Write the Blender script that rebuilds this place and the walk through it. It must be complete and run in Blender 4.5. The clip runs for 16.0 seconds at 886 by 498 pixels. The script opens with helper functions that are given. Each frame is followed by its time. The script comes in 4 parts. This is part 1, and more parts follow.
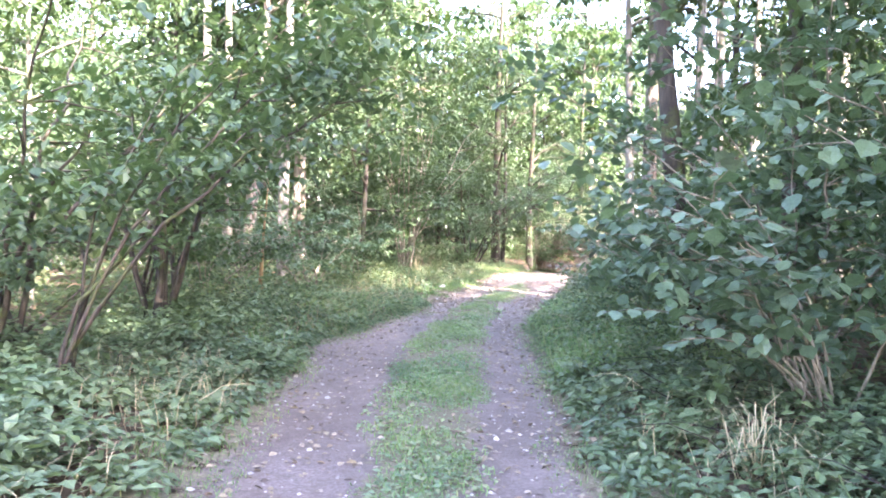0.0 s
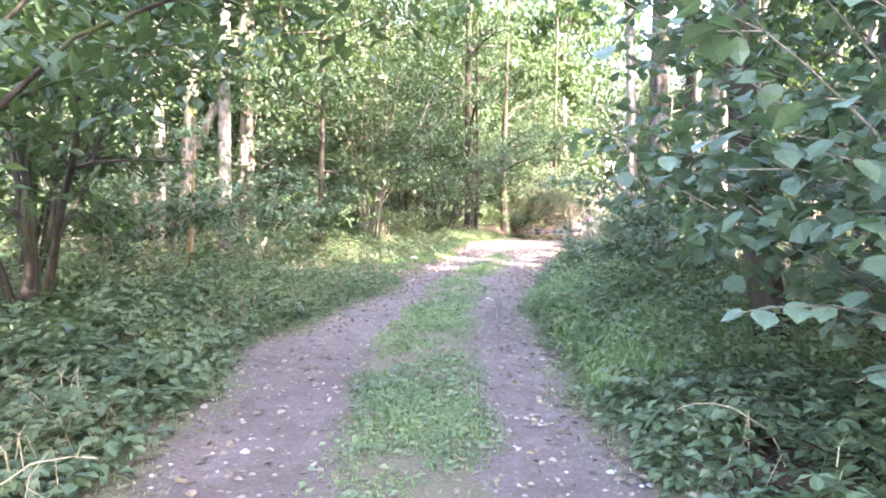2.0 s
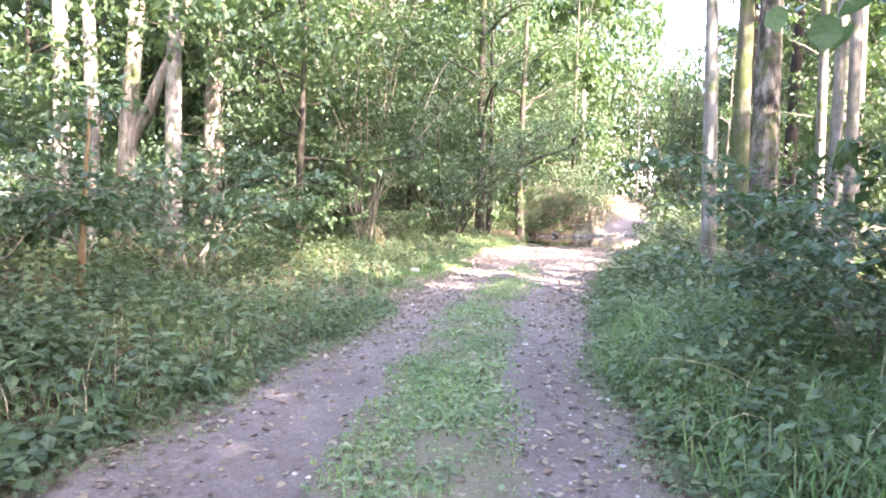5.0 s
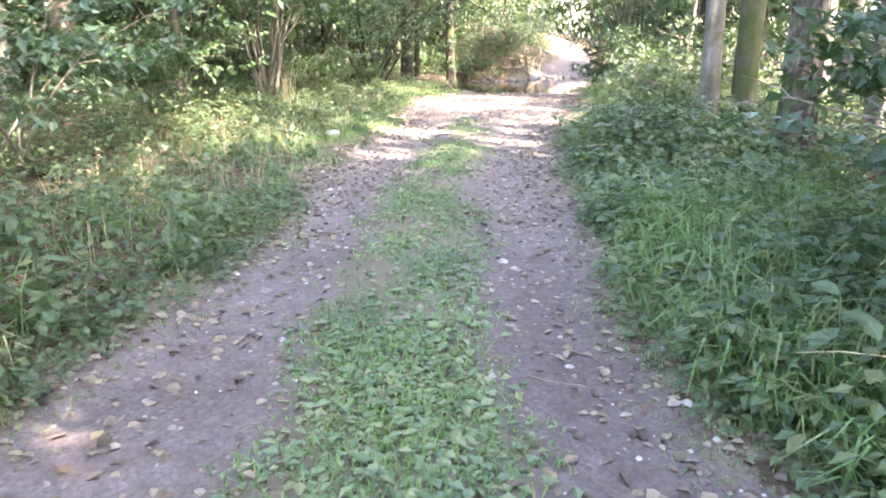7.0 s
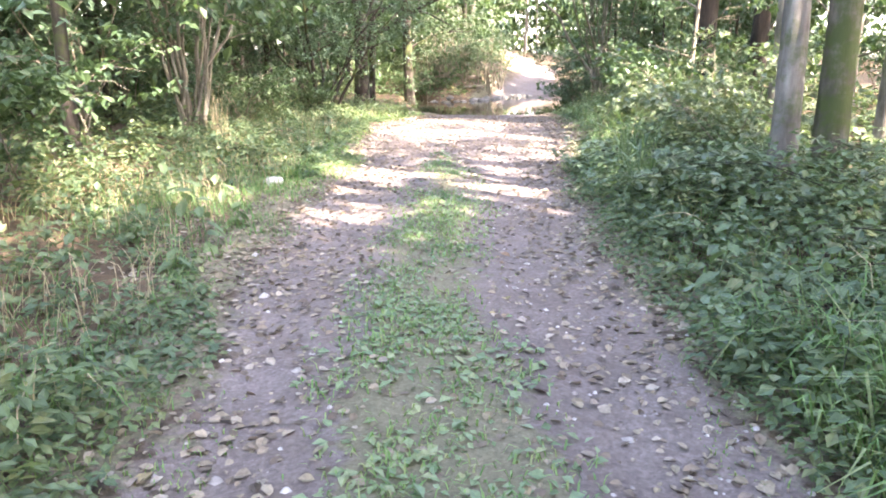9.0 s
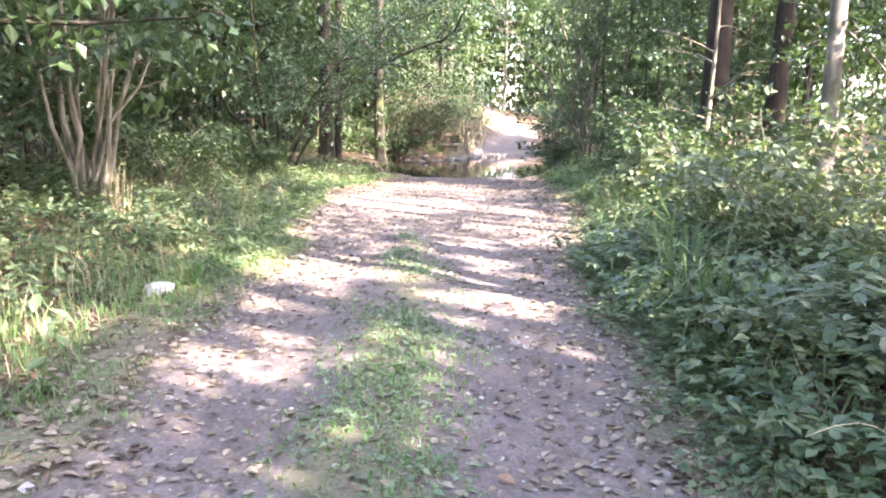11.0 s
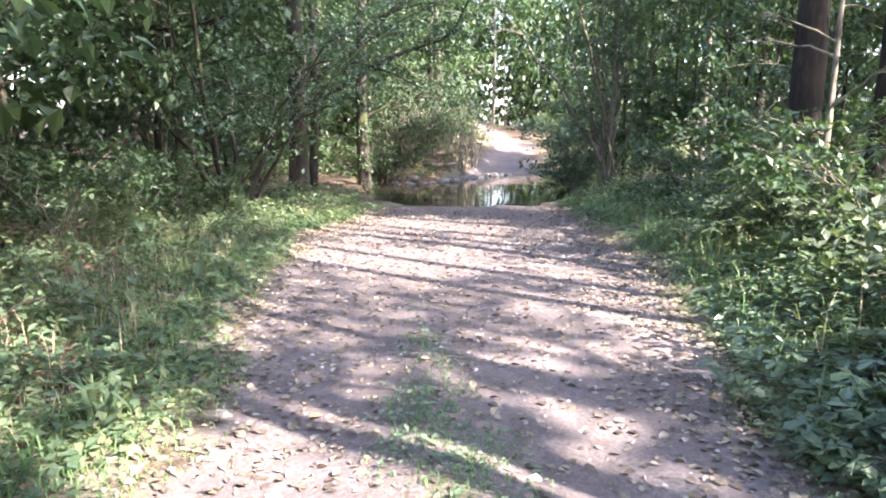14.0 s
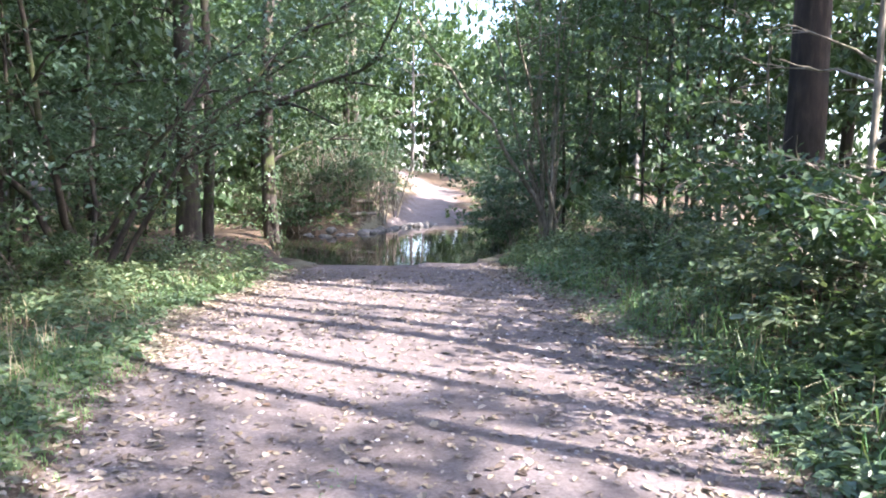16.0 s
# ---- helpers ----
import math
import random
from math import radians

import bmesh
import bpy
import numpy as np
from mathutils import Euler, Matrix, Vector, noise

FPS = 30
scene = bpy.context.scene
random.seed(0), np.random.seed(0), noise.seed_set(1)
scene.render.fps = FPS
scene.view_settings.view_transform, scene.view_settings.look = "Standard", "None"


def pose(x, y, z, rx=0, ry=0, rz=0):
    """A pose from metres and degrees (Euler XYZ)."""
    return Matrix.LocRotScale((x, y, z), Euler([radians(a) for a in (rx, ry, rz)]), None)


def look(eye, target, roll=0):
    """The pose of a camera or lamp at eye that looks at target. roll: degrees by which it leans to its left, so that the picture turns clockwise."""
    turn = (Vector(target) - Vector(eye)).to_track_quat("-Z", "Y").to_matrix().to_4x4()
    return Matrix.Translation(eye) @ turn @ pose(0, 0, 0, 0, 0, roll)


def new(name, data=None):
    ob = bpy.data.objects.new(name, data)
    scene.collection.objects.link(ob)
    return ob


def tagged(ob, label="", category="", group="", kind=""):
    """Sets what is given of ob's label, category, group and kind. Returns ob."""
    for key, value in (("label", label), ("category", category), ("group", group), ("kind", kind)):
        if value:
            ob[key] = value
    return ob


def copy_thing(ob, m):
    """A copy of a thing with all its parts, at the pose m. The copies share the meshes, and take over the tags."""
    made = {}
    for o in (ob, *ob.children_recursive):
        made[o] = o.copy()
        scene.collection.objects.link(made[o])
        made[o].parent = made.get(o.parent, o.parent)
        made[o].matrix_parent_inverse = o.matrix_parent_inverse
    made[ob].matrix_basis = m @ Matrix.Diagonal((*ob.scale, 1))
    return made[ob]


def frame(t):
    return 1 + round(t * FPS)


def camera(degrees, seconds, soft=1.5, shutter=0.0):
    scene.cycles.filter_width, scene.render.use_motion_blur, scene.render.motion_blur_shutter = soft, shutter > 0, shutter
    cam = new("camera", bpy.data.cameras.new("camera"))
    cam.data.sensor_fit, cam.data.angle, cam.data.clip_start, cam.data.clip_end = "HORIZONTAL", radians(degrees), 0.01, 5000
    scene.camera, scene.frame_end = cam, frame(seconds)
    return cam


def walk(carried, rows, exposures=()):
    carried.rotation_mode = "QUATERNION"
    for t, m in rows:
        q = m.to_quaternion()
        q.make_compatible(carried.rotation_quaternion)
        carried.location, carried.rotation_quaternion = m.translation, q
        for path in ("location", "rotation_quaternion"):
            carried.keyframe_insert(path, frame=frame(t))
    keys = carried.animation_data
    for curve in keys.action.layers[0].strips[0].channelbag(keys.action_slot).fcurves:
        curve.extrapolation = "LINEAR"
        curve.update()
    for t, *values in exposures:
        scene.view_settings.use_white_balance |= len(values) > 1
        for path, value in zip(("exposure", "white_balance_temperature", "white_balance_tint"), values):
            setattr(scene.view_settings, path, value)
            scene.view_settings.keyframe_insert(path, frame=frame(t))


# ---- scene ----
cam = camera(63.4, 16.0, soft=1.9)
METRES, EYE, TILT, LEAN, TURN = 22.1, 1.5, 0.0, 0.0, 0.0
ROWS = [
    (0.0, 0.0, 0.0, 0.0, 0.05, -1.7, -1.67),
    (0.5, 0.0, 0.0338, -0.0018, -0.77, -2.7, -2.16),
    (1.0, -0.004, 0.0649, -0.0034, -1.69, -3.81, -2.8),
    (1.5, -0.0021, 0.099, -0.0055, -2.86, -4.16, -1.28),
    (2.0, -0.0052, 0.1307, -0.0074, -2.67, -4.16, -0.56),
    (2.5, -0.0052, 0.163, -0.0089, -2.89, -3.83, -1.14),
    (3.0, -0.0043, 0.1986, -0.0104, -1.13, -3.11, -1.36),
    (5.5, -0.0007, 0.3514, -0.0142, -3.24, -4.87, -1.66),
    (6.0, 0.0001, 0.3848, -0.015, -6.09, -9.33, -0.66),
    (6.5, 0.0025, 0.417, -0.0161, -6.33, -13.42, -1.02),
    (7.0, 0.0025, 0.4494, -0.0158, -8.36, -16.12, -0.53),
    (7.5, 0.0053, 0.4801, -0.0168, -9.05, -15.08, -0.66),
    (8.0, 0.0036, 0.5138, -0.0162, -10.25, -14.95, -1.0),
    (10.5, 0.0289, 0.6678, -0.0142, -14.19, -12.73, 0.16),
    (11.0, 0.0386, 0.697, -0.0139, -14.03, -10.56, -1.24),
    (11.5, 0.0421, 0.7258, -0.0137, -14.9, -8.75, -1.02),
    (12.0, 0.0476, 0.7559, -0.0138, -15.09, -8.32, -1.04),
    (12.5, 0.0516, 0.7831, -0.0142, -14.89, -8.83, -1.11),
    (13.0, 0.0552, 0.8115, -0.0135, -15.35, -10.59, -0.2),
    (13.5, 0.0604, 0.8393, -0.0133, -13.4, -11.44, -1.55),
    (14.0, 0.0622, 0.8708, -0.0125, -15.59, -9.42, -0.81),
    (14.5, 0.0688, 0.9003, -0.0139, -16.78, -8.63, -0.5),
    (15.0, 0.073, 0.9329, -0.0139, -19.49, -8.45, 0.33),
    (15.5, 0.0823, 0.9592, -0.0139, -21.99, -6.66, 0.24),
    (16.0, 0.0903, 0.9892, -0.0137, -22.27, -5.64, -1.0),
]
EXPOSURES = [(0.0, 4.22, 6550, 28), (3.0, 4.3, 6850, 27), (5.5, 4.08, 6800, 26), (8.0, 4.05, 7100, 20), (10.5, 3.8, 6850, 25), (13.0, 3.35, 6500, 25), (14.5, 3.02, 6200, 21), (16.0, 2.95, 5950, 22)]
walk(cam, [(t, pose(0, 0, EYE, TILT, LEAN, TURN) @ pose(METRES * x, METRES * y, METRES * z, 90 + pitch, roll, yaw)) for t, x, y, z, yaw, pitch, roll in ROWS], EXPOSURES)

# ---- world and sun ----
SUN_AZ, SUN_EL = 141.0, 40.0          # degrees clockwise from +y, degrees above the horizon
world = bpy.data.worlds.new("forest_sky")
scene.world = world
world.use_nodes = True
wn = world.node_tree
sky = wn.nodes.new("ShaderNodeTexSky")
sky.sky_type, sky.sun_disc = "NISHITA", False
sky.sun_elevation, sky.sun_rotation = radians(SUN_EL), radians(SUN_AZ)
sky.air_density, sky.dust_density, sky.ozone_density = 1.0, 2.0, 1.0
wn.nodes["Background"].inputs[1].default_value = 0.15
wn.links.new(sky.outputs[0], wn.nodes["Background"].inputs[0])
sun_data = bpy.data.lights.new("sun", "SUN")
sun_data.energy, sun_data.angle, sun_data.color = 3.6, radians(0.53), (1.0, 0.93, 0.82)
sun = new("sun", sun_data)
az, el = radians(SUN_AZ), radians(SUN_EL)
to_sun = Vector((math.sin(az) * math.cos(el), math.cos(az) * math.cos(el), math.sin(el)))
sun.matrix_world = look(to_sun * 60, (0, 0, 0))


# ---- materials ----
def nodes_of(name):
    m = bpy.data.materials.new(name)
    m.use_nodes = True
    nt = m.node_tree
    return m, nt, nt.nodes["Principled BSDF"]


def noise_node(nt, scale, detail=4.0, rough=0.6, coords="Object", stretch=None):
    tc = nt.nodes.new("ShaderNodeTexCoord")
    n = nt.nodes.new("ShaderNodeTexNoise")
    n.inputs["Scale"].default_value, n.inputs["Detail"].default_value, n.inputs["Roughness"].default_value = scale, detail, rough
    out = tc.outputs[coords]
    if stretch:
        mp = nt.nodes.new("ShaderNodeMapping")
        mp.inputs["Scale"].default_value = stretch
        nt.links.new(out, mp.inputs[0])
        out = mp.outputs[0]
    nt.links.new(out, n.inputs["Vector"])
    return n


def ramp(nt, source, stops):
    r = nt.nodes.new("ShaderNodeValToRGB")
    e = r.color_ramp.elements
    while len(e) < len(stops):
        e.new(0.5)
    for k, (p, c) in zip(e, stops):
        k.position, k.color = p, (*c, 1)
    nt.links.new(source, r.inputs[0])
    return r.outputs[0]


def mix(nt, a, b, fac, blend="MIX"):
    m = nt.nodes.new("ShaderNodeMix")
    m.data_type, m.blend_type = "RGBA", blend
    for sock, v in ((m.inputs[0], fac), (m.inputs[6], a), (m.inputs[7], b)):
        if isinstance(v, bpy.types.NodeSocket):
            nt.links.new(v, sock)
        elif isinstance(v, (int, float)):
            sock.default_value = v
        else:
            sock.default_value = (*v, 1)
    return m.outputs[2]


def bump(nt, bsdf, height, strength, distance):
    b = nt.nodes.new("ShaderNodeBump")
    b.inputs["Strength"].default_value, b.inputs["Distance"].default_value = strength, distance
    nt.links.new(height, b.inputs["Height"])
    nt.links.new(b.outputs[0], bsdf.inputs["Normal"])


def leaf_material(name, tones, rough=0.42, through_light=0.35, patch=0.6):
    """Leaves that differ one by one, with patches of tone across a plant and light passing through the blade."""
    m, nt, bsdf = nodes_of(name)
    geo = nt.nodes.new("ShaderNodeNewGeometry")
    one = ramp(nt, geo.outputs["Random Per Island"], [(i / (len(tones) - 1), c) for i, c in enumerate(tones)])
    big = noise_node(nt, patch, 3, 0.6, "Object")
    tone = ramp(nt, big.outputs[0], [(0.3, (0.72, 0.78, 0.80)), (0.7, (1.2, 1.15, 1.0))])
    col = mix(nt, one, tone, 1.0, "MULTIPLY")
    fine = noise_node(nt, 60, 3, 0.6)
    col = mix(nt, col, ramp(nt, fine.outputs[0], [(0.3, (0.8, 0.8, 0.8)), (0.7, (1.15, 1.15, 1.15))]), 1.0, "MULTIPLY")
    nt.links.new(col, bsdf.inputs["Base Color"])
    bsdf.inputs["Roughness"].default_value = rough
    tr = nt.nodes.new("ShaderNodeBsdfTranslucent")
    nt.links.new(mix(nt, col, (1.25, 1.35, 0.75), 1.0, "MULTIPLY"), tr.inputs[0])
    mx = nt.nodes.new("ShaderNodeMixShader")
    mx.inputs[0].default_value = through_light
    nt.links.new(bsdf.outputs[0], mx.inputs[1])
    nt.links.new(tr.outputs[0], mx.inputs[2])
    nt.links.new(mx.outputs[0], nt.nodes["Material Output"].inputs[0])
    return m


def bark_material(name, dark, mid, pale, scale=9.0, moss=0.0, stretch=(1, 1, 0.22), relief=0.8, steps=(0.3, 0.52, 0.75), depth=0.02):
    m, nt, bsdf = nodes_of(name)
    plate = noise_node(nt, scale, 6, 0.65, "Object", stretch)
    stain = noise_node(nt, 1.6, 4, 0.6)
    col = ramp(nt, plate.outputs[0], list(zip(steps, (dark, mid, pale))))
    col = mix(nt, col, ramp(nt, stain.outputs[0], [(0.35, (0.65, 0.66, 0.62)), (0.65, (1.2, 1.18, 1.12))]), 1.0, "MULTIPLY")
    if moss:
        where = noise_node(nt, 2.3, 5, 0.7)
        col = mix(nt, col, (0.07, 0.095, 0.022), ramp(nt, where.outputs[0], [(0.56 - moss * 0.2, (0, 0, 0)), (0.7 - moss * 0.2, (0.9, 0.9, 0.9))]))
    nt.links.new(col, bsdf.inputs["Base Color"])
    bsdf.inputs["Roughness"].default_value = 0.9
    bump(nt, bsdf, plate.outputs[0], relief, depth)
    return m


def plain_material(name, low, high, scale, rough=0.85, relief=0.4, distance=0.01, coords="Object"):
    m, nt, bsdf = nodes_of(name)
    n = noise_node(nt, scale, 6, 0.65, coords)
    n2 = noise_node(nt, scale * 0.13, 3, 0.6, coords)
    col = mix(nt, ramp(nt, n.outputs[0], [(0.3, low), (0.7, high)]), ramp(nt, n2.outputs[0], [(0.3, (0.75, 0.75, 0.75)), (0.7, (1.2, 1.2, 1.2))]), 1.0, "MULTIPLY")
    nt.links.new(col, bsdf.inputs["Base Color"])
    bsdf.inputs["Roughness"].default_value = rough
    bump(nt, bsdf, n.outputs[0], relief, distance)
    return m


def island_material(name, tones, rough=0.8, per_object=False):
    m, nt, bsdf = nodes_of(name)
    if per_object:
        src = nt.nodes.new("ShaderNodeObjectInfo").outputs["Random"]
    else:
        src = nt.nodes.new("ShaderNodeNewGeometry").outputs["Random Per Island"]
    col = ramp(nt, src, [(i / (len(tones) - 1), c) for i, c in enumerate(tones)])
    n = noise_node(nt, 45, 4, 0.6)
    col = mix(nt, col, ramp(nt, n.outputs[0], [(0.3, (0.7, 0.7, 0.7)), (0.7, (1.2, 1.2, 1.2))]), 1.0, "MULTIPLY")
    nt.links.new(col, bsdf.inputs["Base Color"])
    bsdf.inputs["Roughness"].default_value = rough
    return m


def ground_material():
    """Forest litter, with packed gravel in the wheel tracks and mossy soil where the grass grows."""
    m, nt, bsdf = nodes_of("forest_ground")
    wear = nt.nodes.new("ShaderNodeAttribute")
    wear.attribute_name = "wear"
    turf = nt.nodes.new("ShaderNodeAttribute")
    turf.attribute_name = "turf"
    speck = noise_node(nt, 38, 6, 0.75)
    grit = nt.nodes.new("ShaderNodeTexVoronoi")
    grit.inputs["Scale"].default_value = 55
    tc = nt.nodes.new("ShaderNodeTexCoord")
    nt.links.new(tc.outputs["Object"], grit.inputs["Vector"])
    broad = noise_node(nt, 1.1, 5, 0.6)
    mid = noise_node(nt, 6, 5, 0.65)
    gravel = ramp(nt, speck.outputs[0], [(0.28, (0.125, 0.104, 0.096)), (0.5, (0.182, 0.154, 0.144)), (0.75, (0.275, 0.24, 0.224))])
    gravel = mix(nt, gravel, ramp(nt, grit.outputs["Color"], [(0.2, (0.84, 0.83, 0.82)), (0.8, (1.14, 1.14, 1.14))]), 1.0, "MULTIPLY")
    gravel = mix(nt, gravel, ramp(nt, broad.outputs[0], [(0.35, (0.78, 0.74, 0.72)), (0.65, (1.12, 1.1, 1.1))]), 1.0, "MULTIPLY")
    gravel = mix(nt, gravel, (0.115, 0.088, 0.07), ramp(nt, mid.outputs[0], [(0.45, (0, 0, 0)), (0.72, (0.6, 0.6, 0.6))]))
    litter = ramp(nt, mid.outputs[0], [(0.3, (0.045, 0.032, 0.02)), (0.55, (0.12, 0.08, 0.045)), (0.8, (0.22, 0.15, 0.09))])
    litter = mix(nt, litter, ramp(nt, speck.outputs[0], [(0.3, (0.6, 0.6, 0.6)), (0.7, (1.3, 1.3, 1.3))]), 1.0, "MULTIPLY")
    soil = ramp(nt, speck.outputs[0], [(0.3, (0.09, 0.085, 0.05)), (0.55, (0.185, 0.17, 0.11)), (0.75, (0.3, 0.255, 0.19))])

    def edge(attr, spread):
        add = nt.nodes.new("ShaderNodeMath")
        add.operation = "MULTIPLY_ADD"
        nt.links.new(mid.outputs[0], add.inputs[0])
        add.inputs[1].default_value = spread
        nt.links.new(attr.outputs["Fac"], add.inputs[2])
        less = nt.nodes.new("ShaderNodeMath")
        less.operation = "SUBTRACT"
        nt.links.new(add.outputs[0], less.inputs[0])
        less.inputs[1].default_value = spread * 0.5
        return ramp(nt, less.outputs[0], [(0.4, (0, 0, 0)), (0.6, (1, 1, 1))])
    col = mix(nt, litter, gravel, edge(wear, 1.2))
    col = mix(nt, col, soil, edge(turf, 1.8))
    nt.links.new(col, bsdf.inputs["Base Color"])
    bsdf.inputs["Roughness"].default_value = 0.92
    bump(nt, bsdf, speck.outputs[0], 0.7, 0.015)
    return m


def water_material():
    m, nt, bsdf = nodes_of("stream_water")
    bsdf.inputs["Base Color"].default_value = (0.035, 0.032, 0.022, 1)
    bsdf.inputs["Roughness"].default_value = 0.04
    bsdf.inputs["IOR"].default_value = 1.33
    n = noise_node(nt, 2.2, 3, 0.5, "Object", (1, 0.35, 1))
    bump(nt, bsdf, n.outputs[0], 0.12, 0.05)
    return m


GROUND = ground_material()
WATER = water_material()
BARK_GREY = bark_material("bark_grey", (0.10, 0.088, 0.08), (0.22, 0.2, 0.185), (0.36, 0.34, 0.32), 7, 0.25)
BARK_PALE = bark_material("bark_pale", (0.09, 0.083, 0.075), (0.215, 0.2, 0.186), (0.35, 0.33, 0.308), 7, 0.2, (1, 1, 0.7), 0.5, (0.36, 0.5, 0.68), 0.02)
BARK_OAK = bark_material("bark_oak", (0.07, 0.056, 0.046), (0.23, 0.195, 0.17), (0.42, 0.37, 0.335), 14, 0.3, (1, 1, 0.18), 1.0)
BARK_ROUGH = bark_material("bark_rough_oak", (0.035, 0.028, 0.023), (0.13, 0.105, 0.088), (0.31, 0.265, 0.24), 11, 0.35, (1, 1, 0.4), 1.0, (0.4, 0.5, 0.62), 0.06)
BARK_MOSSY = bark_material("bark_mossy", (0.06, 0.05, 0.04), (0.15, 0.13, 0.105), (0.27, 0.24, 0.21), 9, 0.75)
# Dark bark, its tones lowered further to put the trunks' shade into the colour.
BARK_DARK_SHADED = bark_material("bark_dark_shaded", (0.02, 0.016, 0.013), (0.055, 0.044, 0.036), (0.115, 0.095, 0.08), 12, 0.3)
# Near-black brown: deep shade on the two thick trunks put into the colour.
BARK_RED_SHADED = bark_material("bark_red_brown_shaded", (0.014, 0.011, 0.009), (0.036, 0.027, 0.022), (0.08, 0.06, 0.05), 12, 0.0)
BARK_STEM = bark_material("bark_hazel_stem", (0.12, 0.1, 0.08), (0.27, 0.235, 0.19), (0.42, 0.38, 0.32), 18, 0.1)
DEAD_WOOD = bark_material("dead_wood", (0.16, 0.09, 0.04), (0.4, 0.25, 0.13), (0.6, 0.45, 0.3), 14, 0.0)
LEAF_HAZEL = leaf_material("leaf_hazel", [(0.08, 0.13, 0.085), (0.105, 0.17, 0.108), (0.14, 0.21, 0.135), (0.095, 0.155, 0.11)], rough=0.36)
LEAF_ONE = island_material("leaf_single", [(0.08, 0.13, 0.085), (0.105, 0.17, 0.108), (0.14, 0.21, 0.135), (0.095, 0.155, 0.11)], 0.36, True)
LEAF_MAPLE = leaf_material("leaf_maple", [(0.048, 0.086, 0.04), (0.068, 0.118, 0.052), (0.1, 0.155, 0.07), (0.06, 0.102, 0.054)], through_light=0.3)
LEAF_CANOPY = leaf_material("leaf_canopy", [(0.042, 0.078, 0.034), (0.064, 0.108, 0.044), (0.088, 0.135, 0.056)], through_light=0.32)
LEAF_BRAMBLE = leaf_material("leaf_bramble", [(0.085, 0.138, 0.078), (0.12, 0.184, 0.1), (0.168, 0.23, 0.13), (0.1, 0.155, 0.088)], rough=0.36, through_light=0.25)
LEAF_HERB = leaf_material("leaf_herb", [(0.085, 0.135, 0.08), (0.115, 0.175, 0.095), (0.155, 0.22, 0.12), (0.2, 0.225, 0.12)], rough=0.5)
# Paler leaf copy: the sun on shrubs and bramble tops put into the colour.
LEAF_SUNLIT = leaf_material("leaf_sunlit_tone", [(0.1, 0.145, 0.08), (0.135, 0.18, 0.105), (0.185, 0.22, 0.14), (0.09, 0.13, 0.075)], through_light=0.3)
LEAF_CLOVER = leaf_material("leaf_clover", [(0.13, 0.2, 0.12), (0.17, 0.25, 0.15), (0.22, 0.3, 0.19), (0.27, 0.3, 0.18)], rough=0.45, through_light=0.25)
GRASS = leaf_material("grass_blades", [(0.11, 0.22, 0.08), (0.155, 0.28, 0.105), (0.2, 0.32, 0.13), (0.28, 0.3, 0.16)], rough=0.5, through_light=0.3)
GRASS_DRY = island_material("dry_grass", [(0.34, 0.28, 0.16), (0.5, 0.43, 0.27), (0.42, 0.33, 0.2)])
FALLEN = island_material("fallen_leaves", [(0.08, 0.058, 0.042), (0.19, 0.145, 0.105), (0.33, 0.275, 0.2), (0.25, 0.21, 0.14), (0.12, 0.088, 0.065), (0.4, 0.35, 0.28)], 0.7)
FALLEN_ONE = island_material("fallen_leaf", [(0.2, 0.13, 0.08), (0.3, 0.23, 0.14), (0.27, 0.22, 0.11), (0.16, 0.1, 0.06), (0.36, 0.3, 0.21)], 0.65, True)
PEBBLE = island_material("pebbles", [(0.22, 0.2, 0.19), (0.36, 0.33, 0.31), (0.5, 0.47, 0.44), (0.28, 0.24, 0.22)])
SEDGE = leaf_material("sedge_blades", [(0.085, 0.145, 0.07), (0.12, 0.19, 0.095), (0.17, 0.235, 0.12)], rough=0.4, through_light=0.3)
STONE = plain_material("grey_stone", (0.09, 0.082, 0.072), (0.25, 0.235, 0.21), 12, 0.85, 0.6, 0.02)
STONE_PALE = plain_material("pale_stone", (0.38, 0.36, 0.33), (0.6, 0.58, 0.54), 14, 0.85, 0.4, 0.01)


# ---- mesh helpers ----
EDGE_Y = (-40, 0, 4, 7.4, 11, 13, 15, 18.5, 21.2, 22.6, 24, 26, 30, 32.5, 37, 48, 58, 64, 70, 80, 120)
EDGE_L = (-1.3, -1.3, -1.4, -1.75, -1.75, -1.25, -0.56, 0.0, 0.3, 1.0, 1.22, 1.42, 2.2, 3.4, 5.3, 10.6, 14.9, 16.2, 14.0, 4.0, -30)
EDGE_R = (1.0, 1.0, 1.0, 1.2, 1.42, 1.58, 1.9, 2.87, 3.66, 4.2, 4.85, 5.8, 7.2, 7.9, 9.1, 13.7, 18.2, 19.9, 18.6, 10.0, -22)
MID_Y = (-40, 4, 7.5, 11.3, 12.8, 15, 18.5, 21, 25.8)
MID_L = (-0.43, -0.43, -0.6, -0.5, -0.22, 0.05, 0.8, 1.49, 2.5)
MID_R = (0.2, 0.2, 0.44, 0.65, 0.76, 1.12, 1.77, 2.5, 3.4)


def wobble(x, y, s):
    return np.sin(x * 1.7 * s + 1.3) * np.cos(y * 1.3 * s + 0.7) + 0.5 * np.sin(x * 3.1 * s + y * 2.3 * s) + 0.3 * np.sin(x * 6.7 * s - y * 5.9 * s + 2)


def off_track(x, y):
    """Metres outside the track's edge (negative on the track)."""
    x, y = np.asarray(x, float), np.asarray(y, float)
    return np.maximum(np.interp(y, EDGE_Y, EDGE_L) - x, x - np.interp(y, EDGE_Y, EDGE_R)) + 0.1 * wobble(x, y, 0.9)


